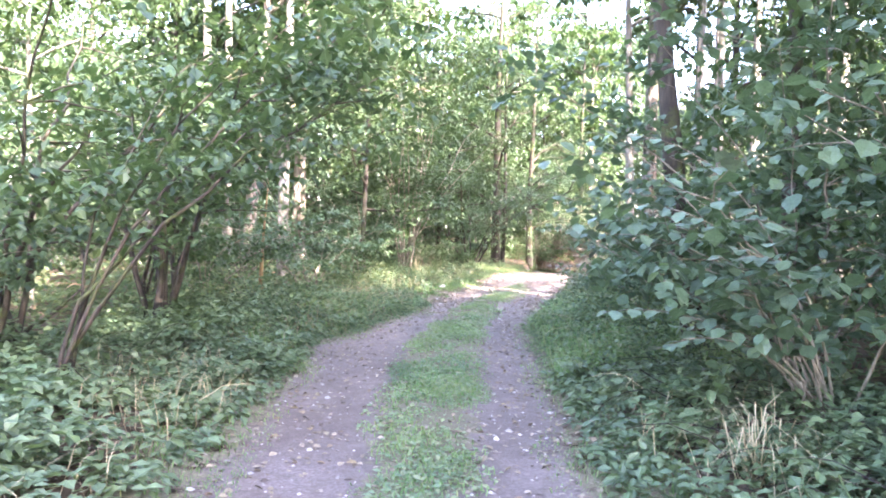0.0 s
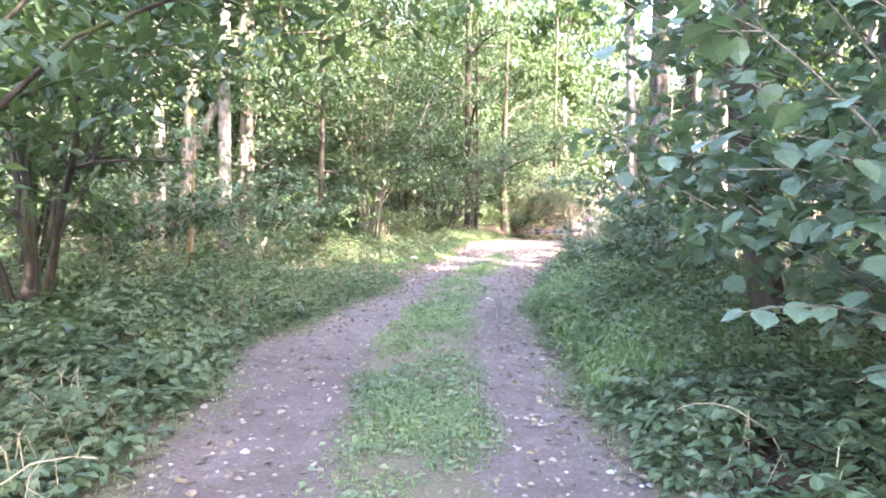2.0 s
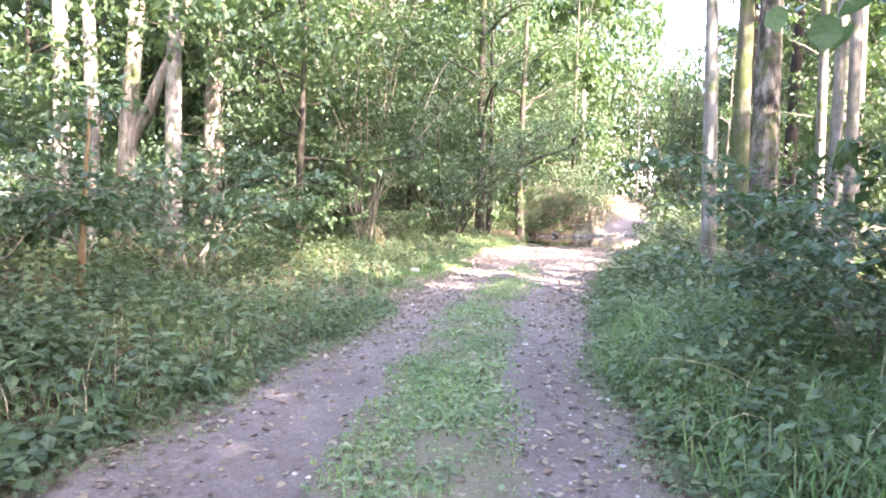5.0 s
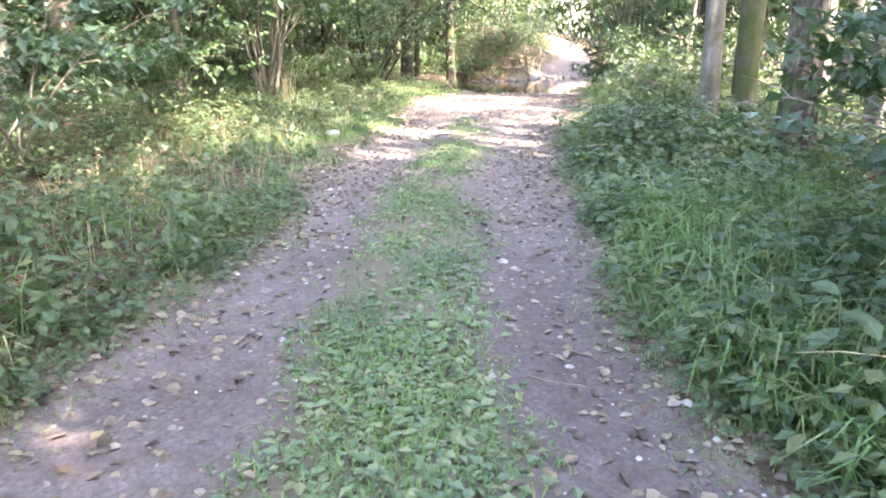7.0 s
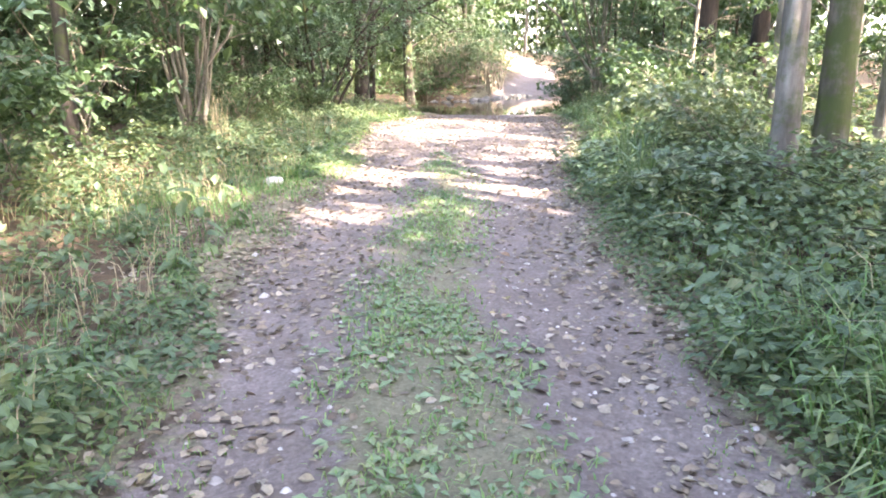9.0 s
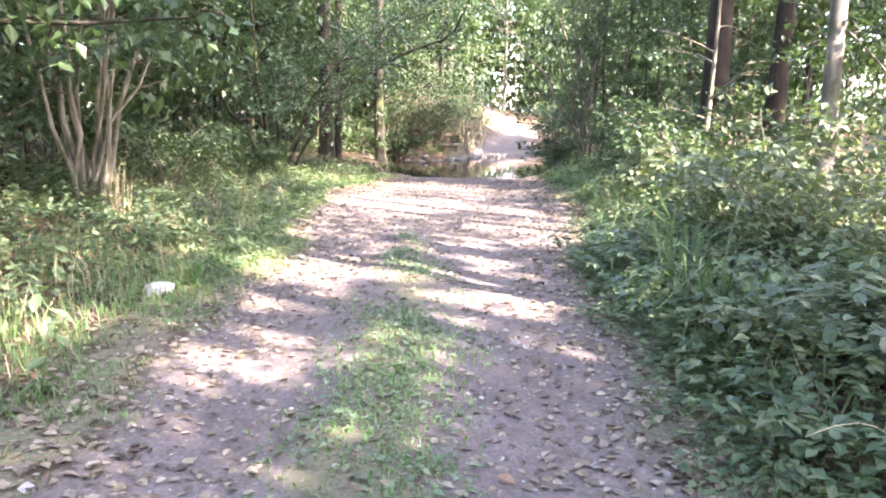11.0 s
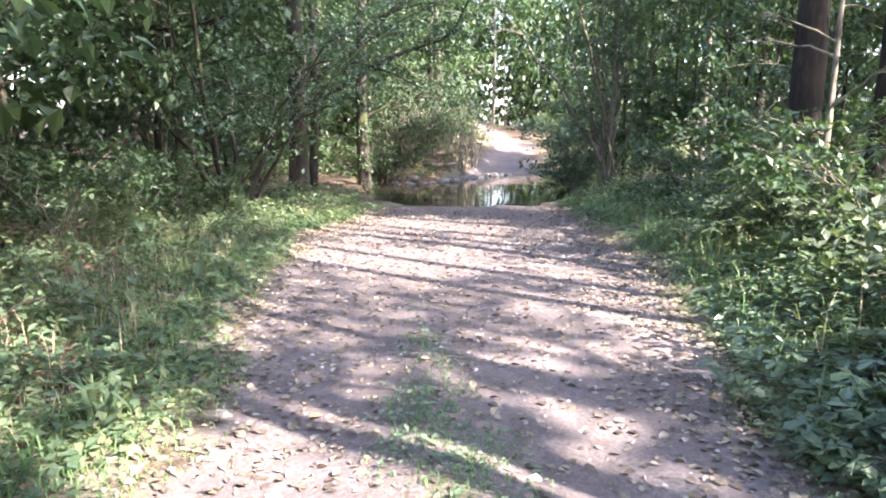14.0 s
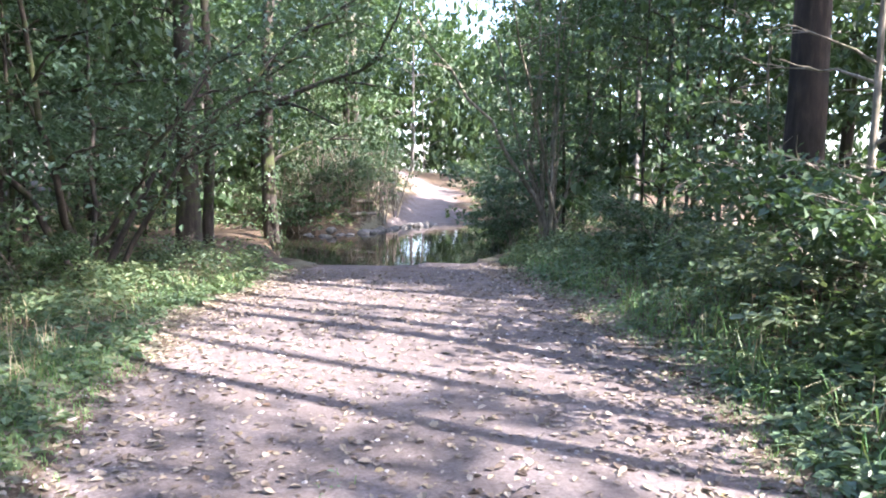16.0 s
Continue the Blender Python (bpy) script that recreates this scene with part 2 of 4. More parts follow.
def in_strip(x, y):
    """How far inside the grass strip between the wheels, in metres."""
    x, y = np.asarray(x, float), np.asarray(y, float)
    inside = np.minimum(x - np.interp(y, MID_Y, MID_L), np.interp(y, MID_Y, MID_R) - x) + 0.07 * wobble(x, y, 1.7)
    return inside - np.clip((y - 21.5) * 0.13, 0, 3)


WATER_Z = -0.62
FAR_BANK = (-60, -10.6, -9.0, -7.6, -5.4, 0, 40), (95, 45.2, 42.9, 44.2, 49.0, 51.0, 52)


def ground_z(x, y):
    x, y = np.asarray(x, float), np.asarray(y, float)
    along = np.interp(y, (-60, 0, 3.3, 7.2, 10, 29, 33, 36, 40), (0.3, 0.0, -0.14, -0.29, -0.335, -0.35, -0.47, -0.6, -0.72))
    d = off_track(x, y)
    side = np.clip(d, 0, 3) / 3
    z = along + 0.16 * side + 0.05 * side * wobble(x, y, 0.5) + 0.06 * np.clip((d - 2) / 6, 0, 1) * wobble(x, y, 0.17)
    z = z + 0.28 * np.clip((x - 5) / 4, 0, 1) * np.clip((y - 18) / 6, 0, 1) * np.clip((36 - y) / 5, 0, 1) * np.clip(d / 2, 0, 1)
    z = z + np.clip(-d * 4, 0, 1) * (0.022 * np.clip(in_strip(x, y) * 4, -1, 1) + 0.006 * wobble(x, y, 2.2))
    # the stream bed crosses the way, and the far side climbs
    u, v = 0.35 * x + 0.937 * y, 0.937 * x - 0.35 * y
    near = np.interp(v, (-60, -10.4, -8.9, 0), (92, 42.2, 37.2, 37.2)) + 0.25 * np.sin(v * 0.9) + 2.6 * np.clip(v + 4.3, 0, 4.2)
    far = np.interp(v, *FAR_BANK) + 0.2 * np.sin(v * 1.7)
    z = z + 0.2 * np.clip((-v - 8.8) / 0.8, 0, 1) * np.clip((u - 35) / 2, 0, 1) * (u < far)
    bed = np.clip((u - near) / 1.6, 0, 1) * np.clip((far + 0.5 - u) / 0.9, 0, 1)
    z = np.where(bed > 0, np.minimum(z, -0.58) - 0.5 * bed, z)
    beyond = np.clip(u - far, 0, 90)
    step = np.interp(v, (-7.6, -5.8), (0.55, 0.06)) * np.clip(beyond / 2.6, 0, 1)
    rise = step + 0.085 * np.clip(beyond, 0, 24)
    return np.where(u > far, np.minimum(z, -0.5) + rise, z)


def fast_mesh(name, verts, faces, mats, smooth=False, slots=None):
    """A mesh from arrays: verts (n, 3), faces (m, 3 or 4)."""
    me = bpy.data.meshes.new(name)
    verts, faces = np.ascontiguousarray(verts, np.float32), np.ascontiguousarray(faces, np.int32)
    k = faces.shape[1]
    me.vertices.add(len(verts))
    me.vertices.foreach_set("co", verts.ravel())
    me.loops.add(faces.size)
    me.loops.foreach_set("vertex_index", faces.ravel())
    me.polygons.add(len(faces))
    me.polygons.foreach_set("loop_start", np.arange(0, faces.size, k, dtype=np.int32))
    me.polygons.foreach_set("loop_total", np.full(len(faces), k, np.int32))
    me.polygons.foreach_set("use_smooth", np.full(len(faces), smooth))
    for mt in mats:
        me.materials.append(mt)
    if slots is not None:
        me.polygons.foreach_set("material_index", np.ascontiguousarray(slots, np.int32))
    me.update(calc_edges=True)
    me.validate()
    return me


def part_mesh(name, me, parent, label=""):
    ob = new(name, me)
    ob.parent = parent
    return tagged(ob, label)


def part(name, bm, material, parent, label=""):
    me = bpy.data.meshes.new(name)
    bm.to_mesh(me)
    bm.free()
    me.materials.append(material)
    return part_mesh(name, me, parent, label)


def tube(points, radii, sides=7, rough=0.0, rng=None):
    """A tapered tube along points, with an uneven skin. Returns verts and quads."""
    P = np.asarray(points, float)
    R = np.asarray(radii, float)
    T = np.gradient(P, axis=0)
    T /= np.linalg.norm(T, axis=1)[:, None] + 1e-9
    ref = np.array([0.31, 0.95, 0.05]) if abs(T[0][2]) > 0.6 else np.array([0, 0, 1.0])
    A = np.cross(T, ref)
    A /= np.linalg.norm(A, axis=1)[:, None] + 1e-9
    B = np.cross(T, A)
    ang = np.linspace(0, 2 * np.pi, sides, endpoint=False)
    rr = R[:, None] * np.ones(sides)
    if rough and rng is not None:
        rr = rr * (1 + rough * rng.normal(size=rr.shape) + rough * np.sin(ang * 3 + 1)[None, :])
    V = P[:, None, :] + rr[..., None] * (np.cos(ang)[None, :, None] * A[:, None, :] + np.sin(ang)[None, :, None] * B[:, None, :])
    n = len(P)
    i, j = np.meshgrid(np.arange(n - 1), np.arange(sides), indexing="ij")
    j2 = (j + 1) % sides
    F = np.stack([i * sides + j, i * sides + j2, (i + 1) * sides + j2, (i + 1) * sides + j], -1).reshape(-1, 4)
    return V.reshape(-1, 3), F


def join(pieces):
    vs, fs, o = [], [], 0
    for v, f in pieces:
        vs.append(v)
        fs.append(f + o)
        o += len(v)
    return np.concatenate(vs), np.concatenate(fs)


# Leaf outlines: x along the blade from its stalk, y across, z the fold and droop.
RHOMB = (np.array([(0, 0, 0), (0.5, 0.33, 0.07), (1, 0, -0.1), (0.5, -0.33, 0.07)]), np.array([(0, 2, 1), (0, 3, 2)]))
ROUND = (np.array([(0, 0, 0), (0.2, 0.33, 0.05), (0.62, 0.42, 0.04), (1.0, 0, -0.12), (0.62, -0.42, 0.04), (0.2, -0.33, 0.05), (0.5, 0, 0)]),
         np.array([(0, 6, 1), (1, 6, 2), (2, 6, 3), (3, 6, 4), (4, 6, 5), (5, 6, 0)]))
CURLED = (np.array([(0, 0, 0.02), (0.25, 0.3, 0.16), (0.6, 0.36, 0.2), (1.0, 0, 0.1), (0.6, -0.36, 0.2), (0.25, -0.3, 0.16), (0.5, 0, 0.03)]),
          np.array([(0, 6, 1), (1, 6, 2), (2, 6, 3), (3, 6, 4), (4, 6, 5), (5, 6, 0)]))


def leaves(rng, at, size, shape=RHOMB, droop=20, spread=22, roll=25, yaw=None):
    """A leaf at each place: yaw turns it, droop lowers its tip. Returns verts and triangles."""
    n = len(at)
    S, F = shape
    a = rng.uniform(0, 2 * np.pi, n) if yaw is None else yaw
    p = np.radians(rng.normal(droop, spread, n))
    r = np.radians(rng.normal(0, roll, n))
    s = np.broadcast_to(size, n)[:, None]
    V = S[None] * s[..., None]
    wide = rng.uniform(0.8, 1.15, n)[:, None]
    x, y, z = V[..., 0], V[..., 1] * wide, V[..., 2]
    y, z = y * np.cos(r)[:, None] - z * np.sin(r)[:, None], y * np.sin(r)[:, None] + z * np.cos(r)[:, None]
    x, z = x * np.cos(p)[:, None] + z * np.sin(p)[:, None], -x * np.sin(p)[:, None] + z * np.cos(p)[:, None]
    x, y = x * np.cos(a)[:, None] - y * np.sin(a)[:, None], x * np.sin(a)[:, None] + y * np.cos(a)[:, None]
    V = np.stack([x, y, z], -1) + np.asarray(at)[:, None, :]
    return V.reshape(-1, 3), (F[None] + (np.arange(n) * len(S))[:, None, None]).reshape(-1, 3)


def arc(rng, start, azim, rise, length, bend, n=7, jitter=0.03):
    """A limb: starts at an angle of rise degrees and bends by that many degrees over its length."""
    pts, p, e, a = [np.array(start, float)], np.array(start, float), radians(rise), azim
    for k in range(n - 1):
        s = length / (n - 1)
        p = p + s * np.array([math.cos(e) * math.cos(a), math.cos(e) * math.sin(a), math.sin(e)])
        pts.append(p + rng.normal(0, jitter * s * 2, 3))
        e += radians(bend) / (n - 1) + rng.normal(0, 0.06)
        a += rng.normal(0, 0.12)
    return np.array(pts)


def sprays(rng, lines, count, size, reach=0.28, flat=0.35, lo=0.3, shape=RHOMB, droop=36, weights=None):
    """Leaves held in flat sprays along limbs: twig points scatter about each limb, and leaves about each twig point."""
    L = np.array([np.linalg.norm(np.diff(p, axis=0), axis=1).sum() for p in lines])
    w = L / L.sum() if weights is None else np.asarray(weights) / np.sum(weights)
    twigs = max(8, count // 30)
    which = rng.choice(len(lines), twigs, p=w)
    t = lo + (1 - lo) * rng.uniform(0, 1, twigs) ** 0.8
    base = np.array([lines[k][min(int(tt * (len(lines[k]) - 1)), len(lines[k]) - 2)] * (1 - (tt * (len(lines[k]) - 1)) % 1) + lines[k][min(int(tt * (len(lines[k]) - 1)) + 1, len(lines[k]) - 1)] * ((tt * (len(lines[k]) - 1)) % 1) for k, tt in zip(which, t)])
    base = base + np.clip(rng.normal(0, 1, (twigs, 3)), -1.7, 1.7) * (reach, reach, reach * 0.5)
    pick = rng.integers(0, twigs, count)
    off = np.clip(rng.normal(0, 1, (count, 3)), -2, 2) * (reach * 0.75, reach * 0.75, reach * flat * 0.42)
    tiltx, tilty = rng.normal(0, 0.25, twigs)[pick], rng.normal(0, 0.25, twigs)[pick]
    off[:, 2] += off[:, 0] * tiltx + off[:, 1] * tilty
    return leaves(rng, base[pick] + off, size * rng.uniform(0.6, 1.25, count), shape, droop, min(22, 9 + droop * 0.4), min(25, 10 + droop * 0.45))


def make_tree(name, seed, height, radius, bark, leaf, limbs=7, first=0.35, spread=2.6, count=4000, size=0.1, lean=(0, 0), reach=0.4, rise=35, label="", category="tree", group="", fork=None, sides=11, bow=0.25, fine=True):
    """A tapered trunk with a root flare, limbs with twigs, and a crown of single leaves."""
    rng = np.random.default_rng(seed)
    root = new(name)
    t = np.linspace(0, 1, 15)
    hz = t ** 1.25 * (height + 0.35) - 0.35
    wx, wy = rng.normal(0, bow, 2), rng.normal(0, bow, 2)
    cx = lean[0] * t + wx[0] * np.sin(t * 3.1) * 0.5 + wx[1] * np.sin(t * 7) * 0.2
    cy = lean[1] * t + wy[0] * np.sin(t * 3.1) * 0.5 + wy[1] * np.sin(t * 7) * 0.2
    cx, cy = cx - np.interp(0.35, hz, cx), cy - np.interp(0.35, hz, cy)
    P = np.stack([cx, cy, hz], 1)
    R = radius * (0.10 + 0.9 * (1 - t) ** 0.75) + radius * 0.75 * np.exp(-(hz + 0.35) / 0.28)
    v, f = tube(P, R, sides, 0.045, rng)
    part_mesh("trunk", fast_mesh("trunk", v, f, [bark], True), root)
    lines = []
    if fork:
        z0, a0, ln, rr = fork
        s = [np.interp(z0, hz, P[:, k]) for k in range(3)]
        line = arc(rng, s, radians(a0), 62, ln, 18, 9)
        v, f = tube(line, np.linspace(rr, rr * 0.35, 9), 9, 0.04, rng)
        part_mesh("limb", fast_mesh("limb", v, f, [bark], True), root)
        lines.append(line[4:])
    for k in range(limbs):
        q = first + (0.97 - first) * (k + rng.uniform(0, 0.8)) / limbs
        s = [np.interp(q * height, hz, P[:, c]) for c in range(3)]
        ln = spread * (1.1 - 0.6 * (q - first) / max(0.05, 1 - first)) * rng.uniform(0.75, 1.2)
        a = k * 2.4 + rng.normal(0, 0.35)
        main = arc(rng, s, a, rise + rng.normal(0, 10), ln, -20 + rng.normal(0, 14), 8)
        r0 = min(radius * 0.42, 0.028 * ln) * rng.uniform(0.8, 1.1)
        pieces = [tube(main, np.linspace(r0, r0 * 0.2, 8), 5, 0.03, rng) if fine else tube(main[::2], np.linspace(r0, r0 * 0.3, 4), 4)]
        lines.append(main)
        for j in range(3 if fine else 2):
            m = rng.integers(2, 7)
            tw = arc(rng, main[m], a + rng.choice([-1, 1]) * rng.uniform(0.5, 1.1), rng.uniform(0, 35), ln * rng.uniform(0.3, 0.5), -12, 5)
            pieces.append(tube(tw, np.linspace(r0 * 0.4, r0 * 0.12, 5), 4) if fine else tube(tw[::2], np.linspace(r0 * 0.4, r0 * 0.15, 3), 3))
            lines.append(tw)
        v, f = join(pieces)
        part_mesh("limb", fast_mesh("limb", v, f, [bark], True), root)
    if count:
        v, f = sprays(rng, lines, count, size, reach)
        part_mesh("crown", fast_mesh("crown", v, f, [leaf]), root)
    return tagged(root, label, category, group)


def make_shrub(name, seed, height, stems, leaf, bark=None, count=3000, size=0.075, spread=1.2, radius=0.018, facing=None, shape=RHOMB, reach=0.24, lo=0.25, rise=70, bend=-45, label="", group="", category="shrub", droop=22, single=0, twigs=5):
    """Several arching stems from one stool, with side twigs and leaves in sprays."""
    rng = np.random.default_rng(seed)
    root = new(name)
    bark = bark or BARK_STEM
    lines = []
    for k in range(stems):
        a = (k * 2.4 + rng.normal(0, 0.4)) if facing is None else radians(facing) + rng.normal(0, 0.85)
        ln = height * rng.uniform(0.75, 1.2)
        main = arc(rng, (rng.normal(0, 0.12), rng.normal(0, 0.12), -0.12), a, rise + rng.normal(0, 8), ln, bend + rng.normal(0, 12), 10)
        pieces = [tube(main, np.linspace(radius, radius * 0.22, 10) * rng.uniform(0.7, 1.3), 6, 0.05, rng)]
        lines.append(main)
        for j in range(twigs):
            m = rng.integers(3, 9)
            tw = arc(rng, main[m], a + rng.choice([-1, 1]) * rng.uniform(0.4, 1.2), rng.uniform(0, 40), spread * rng.uniform(0.35, 0.8), -25, 5)
            pieces.append(tube(tw, np.linspace(radius * 0.4, radius * 0.12, 5), 4))
            lines.append(tw)
        v, f = join(pieces)
        part_mesh("stem", fast_mesh("stem", v, f, [bark], True), root)
    if count:
        v, f = sprays(rng, lines, count, size, reach, lo=lo, shape=shape, droop=droop)
        part_mesh("foliage", fast_mesh("foliage", v, f, [leaf]), root)
    if single:
        one = fast_mesh("leaf", ROUND[0] * size, ROUND[1], [LEAF_ONE])
        for k in range(single):
            line = lines[int(rng.integers(len(lines)))]
            p = line[int(rng.integers(len(line) // 2, len(line)))] + np.clip(rng.normal(0, 1, 3), -1.5, 1.5) * (0.12, 0.12, 0.05)
            o = part_mesh("leaf", one, root)
            o.matrix_basis = pose(*p, rng.normal(0, 13), rng.normal(droop, 10), rng.uniform(0, 360)) @ Matrix.Diagonal((*(rng.uniform(0.7, 1.2),) * 3, 1))
    return tagged(root, label, category, group)


def at(x, y, turn=0.0, s=1.0, dz=0.0, tilt=0.0):
    return pose(x, y, float(ground_z(x, y)) + dz, tilt, 0, turn) @ Matrix.Diagonal((s, s, s, 1))


def stuff(name, vf, material, label, category, smooth=False):
    ob = new(name, fast_mesh(name, vf[0], vf[1], [material], smooth))
    return tagged(ob, label, category, kind="stuff")


# ---- ground, one sheet to the horizon, and the stream ----
def axis(lo, hi, step, far):
    mid = np.arange(lo, hi + step / 2, step)
    grow = []
    g, s = 0.0, step
    while g < far:
        s *= 1.22
        g += s
        grow.append(g)
    grow = np.array(grow)
    return np.concatenate([lo - grow[::-1], mid, hi + grow])


def build_ground():
    xs, ys = axis(-4.0, 10.0, 0.12, 900), axis(1.0, 50.0, 0.16, 900)
    X, Y = np.meshgrid(xs, ys, indexing="ij")
    Z = ground_z(X, Y)
    V = np.stack([X, Y, Z], -1).reshape(-1, 3)
    n, m = X.shape
    i, j = np.meshgrid(np.arange(n - 1), np.arange(m - 1), indexing="ij")
    F = np.stack([i * m + j, (i + 1) * m + j, (i + 1) * m + j + 1, i * m + j + 1], -1).reshape(-1, 4)
    me = fast_mesh("ground", V, F, [GROUND], True)
    d, st = off_track(X, Y).ravel(), in_strip(X, Y).ravel()
    wear = me.attributes.new("wear", "FLOAT", "POINT")
    wear.data.foreach_set("value", (np.clip(0.5 - d * 1.6, 0, 0.85) - np.clip((Y.ravel() - 17) * 0.016, 0, 0.2)).astype(np.float32))
    turf = me.attributes.new("turf", "FLOAT", "POINT")
    verge = np.clip(1 - np.abs(d - 0.25) / 0.6, 0, 1) * 0.8
    turf.data.foreach_set("value", np.maximum(np.clip(0.42 + st * 2.2 - np.clip((Y.ravel() - 13) * 0.07, 0, 0.8), 0, 0.8), verge).astype(np.float32))
    return tagged(new("ground", me), "forest floor of brown leaf litter with a gravel cart track", "ground", kind="structure")


build_ground()
bm = bmesh.new()
bmesh.ops.create_grid(bm, x_segments=40, y_segments=12, size=1)
for vert in bm.verts:
    u, v = 44.5 + vert.co.y * 8.6, -4 + vert.co.x * 45
    vert.co = (0.35 * u + 0.937 * v, 0.937 * u - 0.35 * v, WATER_Z)
water_me = bpy.data.meshes.new("water")
bm.to_mesh(water_me)
bm.free()
water_me.materials.append(WATER)
tagged(new("water", water_me), "still brown stream water crossing the track at a ford", "water", kind="structure")


# ---- trees along the way ----
def plant(ob, x, y, turn=0.0, s=1.0, dz=0.0):
    ob.matrix_basis = at(x, y, turn, s, dz)
    return ob


GREY_T = "tall grey-barked tree with a mottled trunk rising from undergrowth"
plant(make_tree("tree", 11, 17, 0.20, BARK_GREY, LEAF_CANOPY, 7, 0.45, 3.2, 2600, 0.2, label="grey-barked tree with a straight mottled trunk among ferns"), -7.5, 22.5)
plant(make_tree("tree", 12, 16, 0.17, BARK_GREY, LEAF_CANOPY, 7, 0.5, 3.0, 2400, 0.2, label="slim pale grey tree standing close to a forked one"), -6.65, 22.0)
plant(make_tree("tree", 13, 15, 0.21, BARK_OAK, LEAF_CANOPY, 6, 0.5, 3.0, 2400, 0.2, fork=(2.4, 10, 6, 0.13), label="brown forked tree with a pale sunlit second stem"), -5.95, 22.0)
plant(make_tree("tree", 14, 17, 0.19, BARK_PALE, LEAF_CANOPY, 7, 0.5, 3.0, 2400, 0.2, bow=0.12, label="straight pale-barked tree with a smooth sunlit trunk"), -4.85, 21.7)
plant(make_tree("tree", 15, 15, 0.21, BARK_ROUGH, LEAF_CANOPY, 9, 0.46, 4.0, 1900, 0.22, bow=0.12, label="rough-barked oak with flaking grey and brown bark"), 4.85, 16.9)
plant(make_tree("tree", 16, 15, 0.17, BARK_MOSSY, LEAF_CANOPY, 7, 0.45, 3.2, 2400, 0.2, bow=0.12, label="mossy grey tree just behind a rough oak"), 5.4, 18.9)
plant(make_tree("tree", 17, 14, 0.145, BARK_GREY, LEAF_CANOPY, 6, 0.5, 2.6, 2200, 0.2, lean=(-0.5, 0.2), bow=0.15, label="slim grey pole of a tree with moss at its foot"), 4.95, 19.0)
plant(make_tree("tree", 18, 15, 0.17, BARK_DARK_SHADED, LEAF_CANOPY, 9, 0.36, 5.0, 4200, 0.24, lean=(-1.6, 0.5), label="dark leaning tree trunk behind a hazel bush"), 3.5, 9.8)
plant(make_tree("tree", 19, 14, 0.15, BARK_DARK_SHADED, LEAF_CANOPY, 7, 0.4, 3.0, 1800, 0.2, lean=(0.4, 0.5), label="dark-barked tree in deep shade behind hazel"), 5.0, 10.4)
plant(make_tree("tree", 20, 16, 0.26, BARK_DARK_SHADED, LEAF_MAPLE, 12, 0.12, 3.6, 6000, 0.11, bow=0.2, label="dark straight trunk with low leafy limbs by the stream"), 2.75, 37.4)
plant(make_tree("tree", 21, 14, 0.13, BARK_DARK_SHADED, LEAF_MAPLE, 9, 0.2, 3.0, 4000, 0.11, label="slimmer dark tree beside a thicker trunk"), 3.2, 38.4)
ivied = plant(make_tree("tree", 22, 15, 0.2, BARK_DARK_SHADED, LEAF_MAPLE, 11, 0.12, 3.0, 6500, 0.11, label="ivy-dark tree with fresh green leaves at the water's edge"), 4.9, 40.4)
g = np.random.default_rng(26)
skin = np.array([v.co for v in next(c for c in ivied.children if c.name.startswith("trunk")).data.vertices if v.co.z < 5.5])
hub = np.array([skin[(np.abs(skin[:, 2] - p[2]) < 0.4)].mean(0) for p in skin])
pick = g.integers(0, len(skin), 1500)
out = (skin - hub)[pick] * (1, 1, 0)
spot = skin[pick] + out * g.uniform(0.0, 0.5, 1500)[:, None] + np.stack([g.normal(0, 0.07, 1500), g.normal(0, 0.07, 1500), g.uniform(-0.3, 0.3, 1500)], 1)
v, f = leaves(g, spot, 0.085 * g.uniform(0.6, 1.3, 1500), RHOMB, 45, 15, 15, np.arctan2(out[:, 1], out[:, 0]))
part_mesh("ivy", fast_mesh("ivy", v, f, [LEAF_MAPLE]), ivied, "ivy leaves clothing the lower trunk")
plant(make_tree("tree", 23, 17, 0.3, BARK_RED_SHADED, LEAF_CANOPY, 7, 0.4, 3.2, 2600, 0.2, bow=0.1, label="thick red-brown pine-like trunk with deep shade put into its colour"), 10.1, 29.0)
plant(make_tree("tree", 24, 16, 0.24, BARK_RED_SHADED, LEAF_CANOPY, 7, 0.4, 3.2, 2400, 0.2, bow=0.1, label="second red-brown trunk half hidden by shrubs"), 11.3, 28.6)

# Young multi-stemmed trees near the start.
plant(make_shrub("young_tree", 36, 4.8, 7, LEAF_MAPLE, BARK_DARK_SHADED, 3000, 0.15, 2.2, 0.045, lo=0.3, rise=80, bend=-30, reach=0.42, label="dark multi-stemmed young tree with spreading leafy boughs", category="tree"), -4.3, 11.0)
plant(make_shrub("young_tree", 35, 4.6, 7, LEAF_MAPLE, BARK_DARK_SHADED, 2600, 0.14, 1.9, 0.035, lo=0.25, rise=70, bend=-40, reach=0.38, label="leafy young maple leaning out over the bramble bank", category="tree"), -4.9, 7.5)
plant(make_shrub("young_tree", 38, 4.9, 5, LEAF_MAPLE, BARK_DARK_SHADED, 1900, 0.14, 1.8, 0.024, facing=5, lo=0.58, rise=82, bend=-46, reach=0.4, label="young maple arching its light green boughs over the track", category="tree"), -3.6, 6.7)
plant(make_shrub("young_tree", 39, 6.8, 5, LEAF_MAPLE, BARK_DARK_SHADED, 3000, 0.16, 2.4, 0.034, facing=8, lo=0.45, rise=84, bend=-62, reach=0.46, label="tall young maple hanging broad-leaved boughs over the track", category="tree"), -5.3, 12.8)
